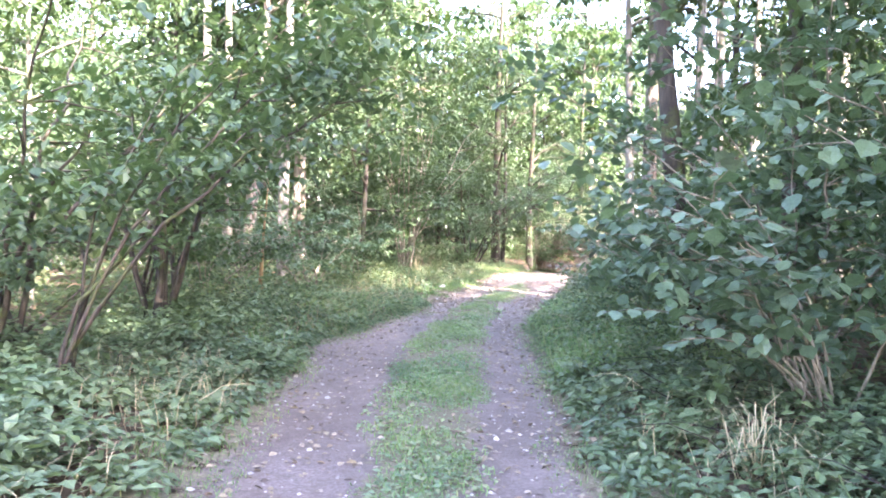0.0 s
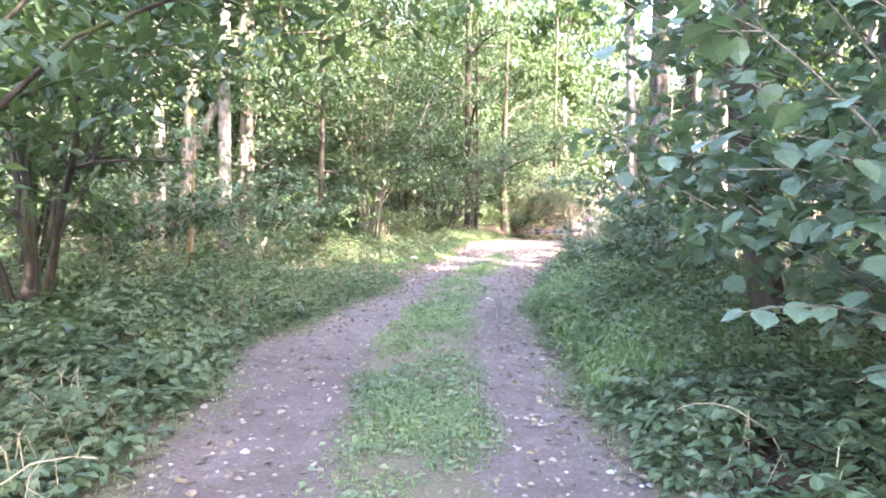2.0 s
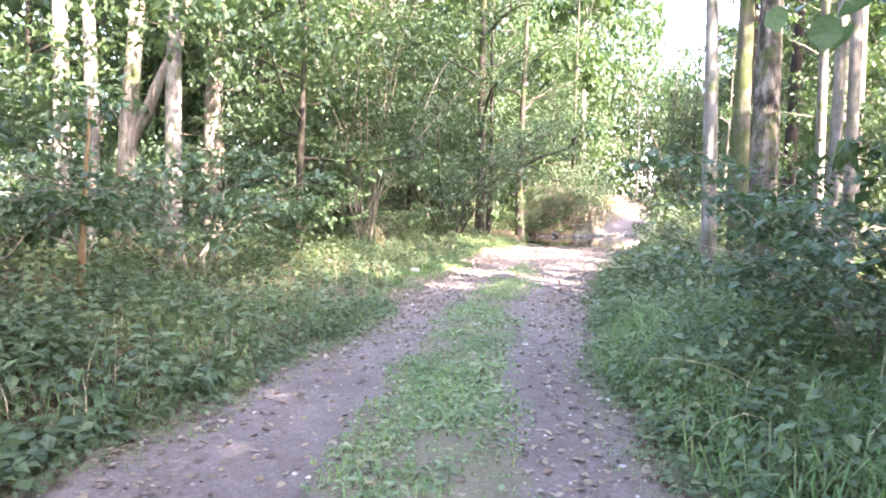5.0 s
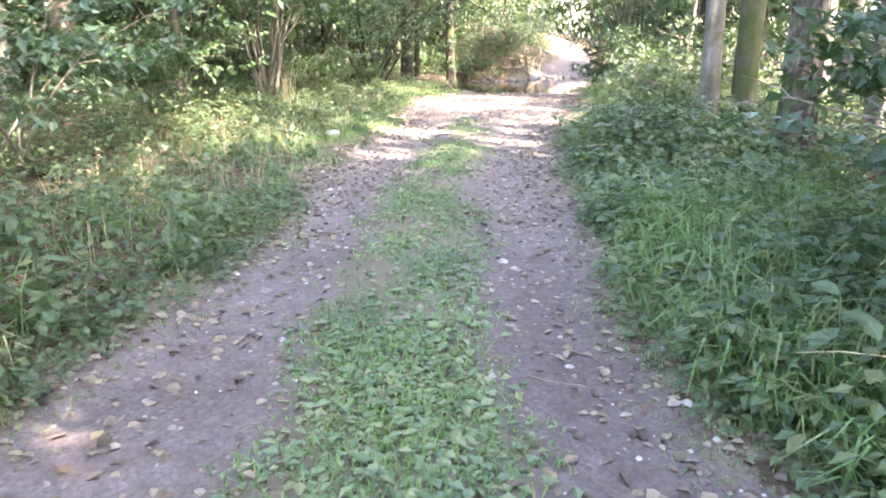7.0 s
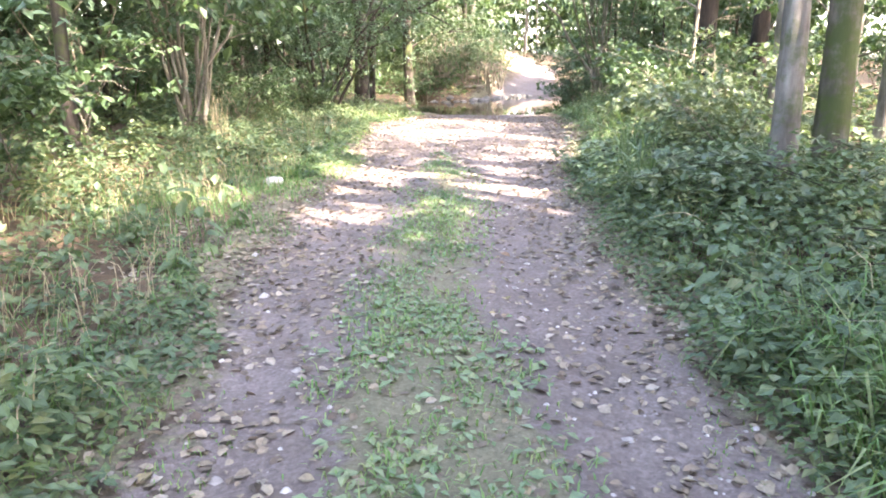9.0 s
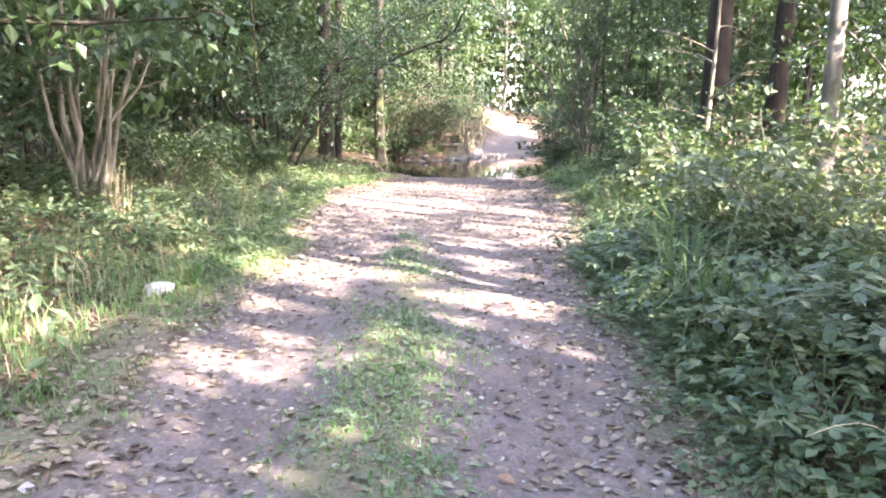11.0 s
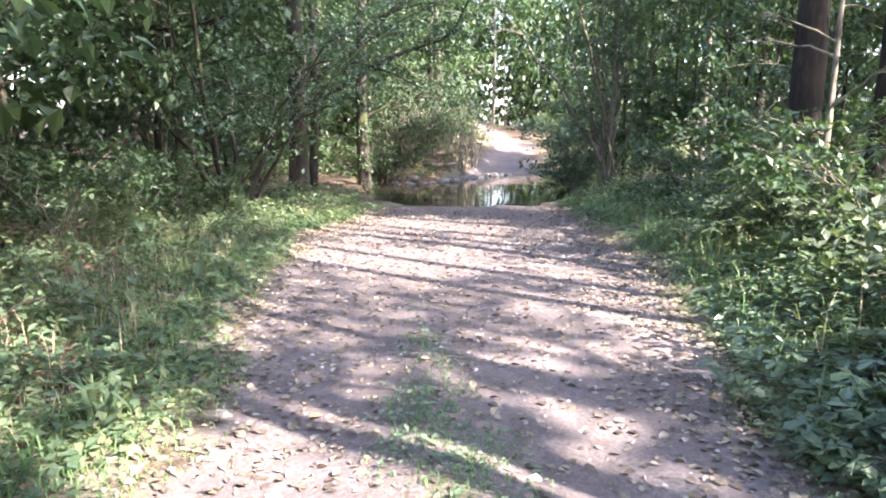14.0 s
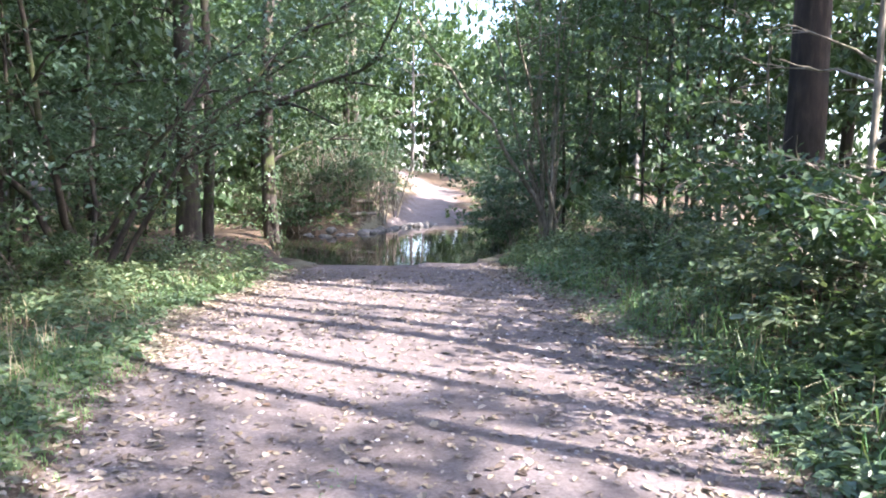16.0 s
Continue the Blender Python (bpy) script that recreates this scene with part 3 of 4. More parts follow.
plant(make_shrub("young_tree", 32, 6.6, 13, LEAF_MAPLE, BARK_STEM, 4200, 0.12, 1.2, 0.036, lo=0.4, rise=87, bend=-7, reach=0.42, label="clump of thin pale stems with bright leaves at the glade", category="tree"), -1.3, 25.8)
plant(make_shrub("young_tree", 33, 7.5, 11, LEAF_MAPLE, BARK_STEM, 9000, 0.10, 1.5, 0.06, lo=0.3, rise=83, bend=-12, reach=0.46, label="tall coppiced stems crowded in one clump by the ford", category="tree"), 11.3, 37.6)
plant(make_shrub("young_tree", 34, 5.5, 7, LEAF_HAZEL, BARK_DARK_SHADED, 6500, 0.10, 1.6, 0.06, lo=0.3, rise=62, bend=-20, reach=0.42, label="dark arching stems of an overgrown hazel", category="tree"), 1.2, 33.2)

# The hazel that reaches over the verge at the start.
hazel = plant(make_shrub("hazel_bush", 41, 2.9, 10, LEAF_HAZEL, BARK_STEM, 1700, 0.135, 1.2, 0.015, facing=165, shape=ROUND, reach=0.26, lo=0.15, rise=70, bend=-52, label="hazel bush with large round leaves arching over the verge", droop=23, single=280), 3.4, 6.1)
plant(make_shrub("hazel_bush", 42, 4.4, 11, LEAF_HAZEL, BARK_STEM, 3600, 0.13, 1.5, 0.02, shape=ROUND, reach=0.32, lo=0.15, rise=76, bend=-40, label="tall hazel bush with broad round leaves in shade", droop=23), 4.3, 8.3)
plant(make_shrub("hazel_bush", 43, 3.6, 10, LEAF_HAZEL, BARK_STEM, 2800, 0.13, 1.3, 0.018, shape=ROUND, reach=0.3, lo=0.15, rise=74, bend=-40, label="broad hazel bush crowding the dark trunks", droop=23), 5.0, 4.9)



def hazel_bough(parent, seed, via, tip, pairs, size):
    """One low bough of the bush, with leaves set alternately along its outer half."""
    g = np.random.default_rng(seed)
    t = np.linspace(0, 1, 11)[:, None]
    line = (1 - t) ** 2 * np.zeros(3) + 2 * t * (1 - t) * np.array(via) + t * t * np.array(tip)
    v, f = tube(line, np.linspace(0.014, 0.003, 11), 6, 0.05, g)
    part_mesh("stem", fast_mesh("stem", v, f, [BARK_STEM], True), parent)
    one = fast_mesh("leaf", ROUND[0] * size, ROUND[1], [LEAF_ONE])
    head = math.degrees(math.atan2(tip[1] - via[1], tip[0] - via[0]))
    for k in range(pairs):
        q = 0.45 + 0.55 * (k + 0.5) / pairs
        p = [np.interp(q, t[:, 0], line[:, c]) for c in range(3)]
        o = part_mesh("leaf", one, parent)
        side = 62 if k % 2 else -62
        o.matrix_basis = pose(*p, g.normal(0, 9), g.normal(15, 9), head + side * g.uniform(0.4, 1.1)) @ Matrix.Diagonal((*(g.uniform(0.8, 1.15),) * 3, 1))


hazel_bough(hazel, 1, (-0.9, 0.1, 1.15), (-2.05, -0.1, 0.95), 15, 0.14)
hazel_bough(hazel, 2, (-0.8, -0.2, 1.05), (-1.65, -0.35, 0.7), 13, 0.14)
hazel_bough(hazel, 3, (-0.7, -0.3, 1.9), (-1.95, -0.5, 1.85), 17, 0.14)
hazel_bough(hazel, 4, (-0.5, -0.6, 1.7), (-1.3, -0.9, 1.45), 14, 0.14)
hazel_bough(hazel, 5, (-0.6, 0.1, 2.5), (-1.9, 0.0, 2.45), 17, 0.14)

# ---- understorey and woods, copied from a few kinds ----
SHRUBS = [
    make_shrub("hazel_shrub", 51, 3.0, 8, LEAF_HAZEL, None, 2000, 0.14, 1.3, label="leafy green hazel shrub on the forest floor", group="understorey shrubs"),
    make_shrub("hazel_shrub", 52, 2.3, 7, LEAF_MAPLE, None, 1750, 0.13, 1.1, label="low spreading maple scrub with light green leaves", group="understorey shrubs"),
    make_shrub("hazel_shrub", 53, 3.8, 9, LEAF_HAZEL, None, 2250, 0.145, 1.4, rise=78, bend=-30, label="tall upright hazel shrub with many stems", group="understorey shrubs"),
    make_shrub("hazel_shrub", 54, 1.5, 8, LEAF_SUNLIT, None, 1700, 0.095, 0.9, 0.01, reach=0.2, lo=0.1, label="low shrub with sunlight put into its pale green leaf colour", group="understorey shrubs"),
]
YOUNG = [
    make_tree("young_beech", 61, 8, 0.07, BARK_GREY, LEAF_MAPLE, 18, 0.08, 2.5, 3600, 0.17, reach=0.42, rise=22, fine=False, label="young beech with leafy limbs down to the ground", group="young trees"),
    make_tree("young_beech", 62, 9.5, 0.085, BARK_DARK_SHADED, LEAF_MAPLE, 19, 0.1, 2.8, 3900, 0.175, reach=0.46, rise=25, fine=False, label="slim dark young tree with layered green foliage", group="young trees"),
    make_tree("young_beech", 63, 6.5, 0.055, BARK_STEM, LEAF_HAZEL, 17, 0.08, 2.3, 3200, 0.16, reach=0.4, rise=28, fine=False, label="small understorey tree with a thin pale stem", group="young trees"),
]
DEEP = [
    make_tree("woodland_tree", 64, 10, 0.1, BARK_DARK_SHADED, LEAF_CANOPY, 16, 0.06, 3.4, 1500, 0.38, reach=0.6, rise=24, fine=False, label="leafy tree deep in the woods with green boughs to the ground", group="deep wood trees"),
    make_tree("woodland_tree", 65, 12, 0.12, BARK_GREY, LEAF_MAPLE, 17, 0.08, 3.6, 1600, 0.39, reach=0.65, rise=26, fine=False, label="grey-stemmed tree with a dense leafy crown deep in the woods", group="deep wood trees"),
]
TALL = [
    make_tree("tall_tree", 71, 18, 0.17, BARK_GREY, LEAF_CANOPY, 8, 0.38, 3.4, 1550, 0.52, reach=0.62, fine=False, label=GREY_T, group="tall forest trees"),
    make_tree("tall_tree", 72, 20, 0.22, BARK_OAK, LEAF_CANOPY, 9, 0.42, 3.8, 1700, 0.54, reach=0.68, fine=False, label="tall oak with rough brown bark in the woods", group="tall forest trees"),
    make_tree("tall_tree", 73, 17, 0.13, BARK_GREY, LEAF_CANOPY, 8, 0.4, 2.8, 1300, 0.48, reach=0.58, fine=False, label="slender grey tree in the woods with a thin crown", group="tall forest trees"),
    make_tree("tall_tree", 74, 19, 0.16, BARK_DARK_SHADED, LEAF_CANOPY, 8, 0.36, 3.2, 1550, 0.52, reach=0.62, fine=False, label="dark-stemmed tall tree standing in shade", group="tall forest trees"),
]
SPOTS = {"s": [], "y": [], "d": [], "t": []}


def place(kinds, which, x, y, turn, s):
    """The first use of a kind sets the built one in place; later ones are copies."""
    ob = kinds[which]
    if not ob.get("set"):
        ob.matrix_basis = at(x, y, turn, s)
        ob["set"] = 1
    else:
        c = copy_thing(ob, at(x, y, turn, s) @ Matrix.Diagonal((1 / ob.scale[0], 1 / ob.scale[0], 1 / ob.scale[0], 1)))


def stream_gap(x, y):
    u, v = 0.35 * x + 0.937 * y, 0.937 * x - 0.35 * y
    return 36.6 < u < 44 or (u >= 44 and u < 52.5 and -8 < v < -1)


def scatter(rng, kinds, tries, box, clear, apart, key, smin=0.8, smax=1.2, reject=None):
    done = SPOTS[key]
    for _ in range(tries):
        x, y = rng.uniform(box[0], box[1]), rng.uniform(box[2], box[3])
        if float(off_track(x, y)) < clear or stream_gap(x, y):
            continue
        if reject and reject(x, y):
            continue
        if any((x - a) ** 2 + (y - b) ** 2 < apart * apart for a, b in done):
            continue
        done.append((x, y))
        place(kinds, int(rng.integers(len(kinds))), x, y, rng.uniform(0, 360), rng.uniform(smin, smax))


def clearing(x, y):
    """The sunny clearing beyond the ford, open towards the sun."""
    return 15.0 < x < 37.5 and 36 < y < 70


def open_side(x, y):
    """The gap in the canopy over the brambles at the start, away from the sun."""
    return -19 < x < 0 and -18 < y < 13


def sky_gap(x, y):
    """The notch over the far end of the way, where the sky shows."""
    return y > 44 and abs(x - 2 - 0.4536 * (y - 22)) < 2.8


def sun_lane(x, y):
    """The open glade to the side, through which the sun reaches the track before the ford."""
    s = (x - 4.7) * 0.777 + (y - 27.3) * 0.629
    along = (x - 4.7) * 0.629 - (y - 27.3) * 0.777
    return -8.3 < s < 6.2 and 2.0 < along < 25


rng = np.random.default_rng(5)
# measured clumps first
for w, x, y, s in ((0, -3.2, 17.6, 0.9), (1, -4.6, 14.2, 0.9), (1, -2.6, 20.5, 0.85), (2, -2.9, 25.0, 1.0), (0, -5.2, 18.6, 1.0), (1, -6.4, 9.0, 1.0), (0, -5.4, 7.2, 0.8),
                   (0, 3.6, 12.6, 0.75), (1, 4.6, 13.6, 0.9), (1, 7.1, 24.6, 0.8), (3, 6.2, 22.3, 1.2), (1, 8.3, 27.2, 0.9), (3, 5.7, 20.6, 1.0), (1, 9.4, 31.0, 0.65), (1, 10.7, 33.0, 0.6), (1, 11.8, 35.2, 0.6),
                   (1, 0.0, 30.2, 0.6), (1, 1.2, 36.2, 0.55), (1, -1.2, 32.6, 0.65), (1, -0.7, 28.4, 0.7), (1, 0.6, 31.6, 0.5), (2, 10.9, 38.6, 0.6), (1, 11.4, 40.0, 0.7), (2, 12.0, 41.6, 0.9), (2, 13.0, 39.0, 1.1), (2, 13.6, 42.0, 1.2), (1, 8.4, 46.6, 0.9), (0, 9.4, 49.2, 0.9), (1, 10.6, 52.4, 1.0), (2, 8.6, 52.0, 0.9), (0, 12.6, 57.0, 0.9), (1, 19.4, 57.5, 1.0), (0, 17.8, 52.6, 0.9), (1, 20.6, 61.5, 1.0), (1, 6.4, 44.8, 0.8), (2, 6.4, 10.0, 1.0)):
    SPOTS["s"].append((x, y))
    place(SHRUBS, w, x, y, rng.uniform(0, 360), s)
scatter(np.random.default_rng(301), SHRUBS[:3], 130, (-11, 15, 3, 38), 2.6, 2.5, "s", reject=lambda x, y: sun_lane(x, y) or (8 < x < 13 and 29 < y < 40) or (-1.5 < x < 4 and 28 < y < 40) or (x > 0 and y < 5 and x < 3) or (-8 < x < -1 and 8 < y < 24))
for w, x, y, s in ((0, 6.0, 46.6, 0.8), (1, 3.0, 44.5, 0.9), (0, 10.2, 54.5, 0.9), (2, 16.9, 48.0, 1.0), (0, 15.2, 44.5, 1.1), (1, 8.0, 50.0, 0.9), (1, -3.4, 29.0, 0.9), (2, -0.3, 36.4, 1.0), (0, 14.4, 35.0, 0.9), (1, -8.6, 27.0, 1.0),
                   (0, 13.2, 30.0, 0.9), (2, -5.2, 26.4, 1.0), (0, -7.4, 18.0, 0.7), (1, 0.8, 40.0, 1.0), (2, -2.4, 33.0, 1.0), (2, 13.0, 32.2, 0.9), (0, -9.8, 14.0, 0.9), (2, 7.6, 12.0, 1.0), (0, 9.6, 24.0, 0.8)):
    SPOTS["y"].append((x, y))
    place(YOUNG, w, x, y, rng.uniform(0, 360), s)
scatter(np.random.default_rng(302), YOUNG, 60, (-14, 22, 6, 48), 4.2, 3.6, "y", 0.8, 1.2, reject=lambda x, y: sun_lane(x, y) or (-8 < x < -1 and 5 < y < 24))
SPOTS["d"] += SPOTS["y"]
scatter(np.random.default_rng(303), DEEP, 120, (-34, 46, 22, 80), 3.4, 4.2, "d", 0.8, 1.3, reject=lambda x, y: sun_lane(x, y) or clearing(x, y) or sky_gap(x, y) or (x > -3 and x < 15 and y < 40))
scatter(np.random.default_rng(304), DEEP, 130, (-4, 34, 47, 78), 2.2, 2.9, "d", 0.7, 1.1, reject=lambda x, y: clearing(x, y) or sky_gap(x, y))
scatter(np.random.default_rng(305), DEEP, 50, (-30, 30, -14, 30), 9.0, 4.5, "d", 0.8, 1.2, reject=lambda x, y: sun_lane(x, y) or (y > 8 and 0 < x < 15) or (open_side(x, y) and y < 8))
# Added trees, mostly unseen, to shade the track; the last four, the far slope.
for k, (x, y) in enumerate(((6.6, -7.4), (9.4, -7.8), (5.9, -4.2), (8.8, -3.2), (7.2, -1.6), (9.6, 0.5), (6.2, 0.8), (8.2, 2.5), (11.2, -3.6), (11.8, -8.4), (7.6, -10.6), (10.2, -5.6), (10.6, 3.4), (20.0, 45.6), (19.0, 41.0), (22.5, 39.5), (23.2, 43.6))):
    SPOTS["t"].append((x, y))
    place(TALL, (k * 3 + 1) % 4, x, y, 77 * k, 0.95)
# More unseen trees on the sun's side, added to keep the start shaded.
scatter(np.random.default_rng(306), TALL, 110, (8.5, 21, -24, 7), 4.6, 2.7, "t", 0.8, 1.15)
for w, x, y, s in ((0, -5.0, 31.0, 1.1), (1, -2.6, 38.5, 1.1), (1, -8.6, 33.0, 1.1), (0, 0.6, 43.4, 1.2), (1, 3.6, 48.0, 1.1), (0, -5.4, 43.0, 1.3), (1, -11.5, 38.0, 1.2), (0, 7.0, 52.5, 1.1), (1, 9.2, 58.0, 1.2), (0, 15.4, 38.4, 1.0), (1, 14.8, 33.6, 0.9), (0, 11.4, 63.0, 1.1), (1, 20.4, 73.0, 1.2), (0, 18.2, 78.5, 1.3), (0, 12.6, 72.0, 1.2)):
    SPOTS["d"].append((x, y))
    place(DEEP, w, x, y, rng.uniform(0, 360), s)
scatter(np.random.default_rng(307), TALL, 130, (-16, 26, 29, 60), 2.4, 3.0, "t", 0.85, 1.2, reject=lambda x, y: sun_lane(x, y) or clearing(x, y) or sky_gap(x, y) or (8 < x < 13 and y < 36))
scatter(np.random.default_rng(308), TALL, 170, (-28, 36, -26, 30), 4.3, 3.9, "t", 0.8, 1.2, reject=lambda x, y: (x < 0 and y < 22 and float(off_track(x, y)) < 6.5) or open_side(x, y) or sun_lane(x, y) or abs(x - 3.4) + abs(y - 9.7) < 2 or (x * x + y * y < 4) or (-9 < x < -4 and 20 < y < 24) or (2 < x < 7 and 13 < y < 20))

# Leafy young trees behind the hazel at the start.
for k, (x, y, s) in enumerate(((6.0, 11.8, 1.0), (7.6, 9.6, 1.1), (6.4, 7.4, 0.95), (-7.2, 12.5, 1.0))):
    place(YOUNG, k % 3, x, y, 70 * k, s)

# Broad-leaved maples that hang their boughs over the bend, plus six added unseen to block skylight.
MAPLES = [
    make_tree("field_maple", 66, 10.5, 0.10, BARK_DARK_SHADED, LEAF_MAPLE, 18, 0.17, 3.5, 7600, 0.17, reach=0.5, rise=20, fine=False, label="spreading maple with layered green boughs over the bend", group="maples at the bend", category="tree"),
    make_tree("field_maple", 67, 12.5, 0.12, BARK_DARK_SHADED, LEAF_MAPLE, 20, 0.2, 3.9, 8600, 0.18, reach=0.55, rise=16, fine=False, label="dark-stemmed maple with drooping boughs of broad leaves", group="maples at the bend", category="tree"),
]
for k, (w, x, y, s) in enumerate(((0, -2.6, 23.2, 1.0), (1, -2.3, 32.0, 1.0), (1, -4.6, 28.2, 1.05), (0, -0.2, 35.2, 1.05), (0, -9.8, 19.6, 1.1), (1, 0.4, 44.6, 1.1), (1, 3.4, 54.0, 1.2), (0, 6.6, 56.5, 1.2), (1, -9.6, 25.4, 1.1), (1, -6.4, 36.0, 1.2), (0, 8.8, 6.2, 1.0), (1, 10.4, 4.2, 1.0), (0, 8.2, 2.8, 1.0), (1, 12.6, 1.6, 1.1), (0, 7.4, 9.0, 0.9), (1, 9.6, -0.4, 1.0))):
    SPOTS["d"].append((x, y))
    place(MAPLES, w, x, y, 83 * k, s)

# Slim trunks beside the glade, bare to a good height.
glade = make_tree("glade_tree", 77, 17, 0.13, BARK_GREY, LEAF_CANOPY, 6, 0.62, 2.4, 1500, 0.25, reach=0.5, bow=0.1, fine=False, label="slim grey trunk bare to a good height, dappled by sun", category="tree", group="slim trunks by the glade")
plant(glade, 8.3, 23.7, 20)
# The copy at (12.6, 12.4) is out of view, added to dapple the track.
for k, (x, y, s) in enumerate(((9.7, 22.7, 1.15), (10.8, 25.0, 1.3), (7.9, 20.9, 0.9), (11.9, 21.6, 1.2), (10.4, 19.2, 1.0), (12.6, 24.2, 1.0), (12.6, 12.4, 1.0), (6.1, 17.4, 0.8), (7.1, 18.6, 0.9))):
    copy_thing(glade, at(x, y, 50 * k, s))


poles = [make_tree("pole_tree", 78 + k, 9.5, 0.055, BARK_DARK_SHADED, LEAF_MAPLE, 8, 0.42, 1.7, 900, 0.15, reach=0.4, bow=0.35, sides=7, fine=False, label="thin dark pole of a tree crowded in shade", category="tree", group="thin poles in the woods") for k in range(2)]
for k, (x, y, s) in enumerate(((12.4, 38.6, 1.0), (13.2, 37.2, 0.9), (14.0, 40.2, 1.1), (12.8, 35.8, 0.85), (13.6, 34.4, 0.9), (14.8, 36.6, 1.0), (12.2, 33.6, 0.8), (15.4, 38.0, 1.1), (13.0, 40.8, 1.0), (14.2, 32.4, 0.9), (12.6, 31.4, 0.85),
                               (-0.2, 37.6, 1.0), (1.0, 38.8, 1.0), (-1.4, 36.2, 0.9), (0.4, 41.0, 1.1), (1.9, 41.6, 1.0), (-2.6, 34.4, 0.95), (2.4, 43.4, 1.0), (-1.0, 40.0, 1.1), (-3.4, 30.4, 0.9), (0.2, 33.4, 0.75))):
    place(poles, k % 2, x, y, 61 * k, s)


def far_woods():
    """The leafy edge of the woods in the distance, with a notch where the way and the stream let the sky in."""
    g = np.random.default_rng(21)
    n = 74000
    head, dist = np.radians(g.uniform(-62, 78, n)), g.uniform(58, 84, n)
    head[46000:], dist[46000:] = np.radians(g.uniform(0, 34, n - 46000)), g.uniform(74, 88, n - 46000)
    top = 20 + 4 * np.sin(head * 9) + 2.5 * np.sin(head * 23 + 1) + 1.5 * np.sin(head * 51)
    top = np.where(np.abs(np.degrees(head) - 20) < 3.0, 11 + np.abs(np.degrees(head) - 20), top)
    x, y = 2 + dist * np.sin(head), 6 + dist * np.cos(head)
    z = ground_z(x, y) + top * g.uniform(0, 1, n) ** 0.8
    keep = off_track(x, y) > 1.0
    return leaves(g, np.stack([x, y, z], 1)[keep], (0.62 * g.uniform(0.6, 1.4, n))[keep], RHOMB, 62, 28, 40)


stuff("far_woods", far_woods(), LEAF_CANOPY, "dense green edge of the woods in the distance", "woods")

# ---- undergrowth ----
rng = np.random.default_rng(6)


def herb_bed(rng, per_area, box, near, far, tall, per, size, squat=0.5):
    """Leafy plants, so many to the square metre: each has a stem's height and leaves set round it."""
    n = int(per_area * (box[1] - box[0]) * (box[3] - box[2]))
    x, y = rng.uniform(box[0], box[1], n), rng.uniform(box[2], box[3], n)
    d = off_track(x, y)
    keep = (d > near) & (d < far) & (ground_z(x, y) > WATER_Z + 0.05)
    keep &= rng.uniform(0, 1, n) < 0.75 + 0.3 * wobble(x, y, 0.8)
    # the grassy lay-by opposite the brambles stays low
    layby = np.exp(-((y - 20.0) / 1.8) ** 2) * (x < 1.5)
    keep &= d > 1.3 * layby
    x, y, d = x[keep], y[keep], d[keep]
    h = tall * np.clip(0.22 + 0.6 * d, 0.22, 1.0) * rng.uniform(0.5, 1.25, len(x)) * (0.85 + 0.25 * wobble(x, y, 0.6))
    h = h * np.where((x < np.interp(y, EDGE_Y, EDGE_L)) & (y > 16), np.clip(0.24 + 0.17 * d, 0.24, 1), 1)
    h = h * np.where((x > np.interp(y, EDGE_Y, EDGE_R)) & (y > 22), np.clip(0.3 + 0.3 * d, 0.3, 1), 1)
    h = np.clip(h, 0.06, None)
    k = np.repeat(np.arange(len(x)), per)
    t = rng.uniform(0.1, 1, len(k)) ** squat
    a = rng.uniform(0, 2 * np.pi, len(k))
    r = 0.03 + 0.12 * rng.uniform(0, 1, len(k)) * (0.5 + h[k])
    P = np.stack([x[k] + r * np.cos(a), y[k] + r * np.sin(a), ground_z(x[k], y[k]) + t * h[k]], 1)
    return leaves(rng, P, size * rng.uniform(0.6, 1.3, len(k)) * (0.7 + 0.3 * t), RHOMB, 9, 17, 17, a + rng.normal(0, 0.5, len(k)))


def blades(rng, x, y, tall, width, bend, base=None):
    """Grass blades: two bent segments that taper to a point."""
    n = len(x)
    a = rng.uniform(0, 2 * np.pi, n)
    z = ground_z(x, y) if base is None else base
    h = tall * rng.uniform(0.5, 1.3, n)
    b = np.radians(rng.normal(bend, 14, n))
    w = width * rng.uniform(0.6, 1.3, n)
    sx, sy = -np.sin(a) * w / 2, np.cos(a) * w / 2
    p0 = np.stack([x, y, z - 0.01], 1)
    d1 = np.stack([np.cos(a) * np.sin(b * 0.4), np.sin(a) * np.sin(b * 0.4), np.cos(b * 0.4)], 1) * (h * 0.55)[:, None]
    d2 = np.stack([np.cos(a) * np.sin(b * 1.5), np.sin(a) * np.sin(b * 1.5), np.cos(b * 1.5)], 1) * (h * 0.5)[:, None]
    s = np.stack([sx, sy, np.zeros(n)], 1)
    V = np.stack([p0 - s, p0 + s, p0 + d1 - s * 0.8, p0 + d1 + s * 0.8, p0 + d1 + d2], 1).reshape(-1, 3)
    F = (np.array([(0, 1, 3), (0, 3, 2), (2, 3, 4)])[None] + (np.arange(n) * 5)[:, None, None]).reshape(-1, 3)
    return V, F


stuff("bramble_undergrowth", join([herb_bed(rng, 58, (-5, 0, 1.5, 13), 0.15, 3.2, 0.42, 13, 0.118), herb_bed(rng, 58, (0.5, 5, 1.5, 8.5), 0.12, 3.0, 0.42, 13, 0.1), herb_bed(rng, 46, (3, 8, 17, 26), 0.15, 2.2, 0.65, 14, 0.095, 0.7)]), LEAF_BRAMBLE, "low bramble undergrowth with dull green toothed leaves", "undergrowth")
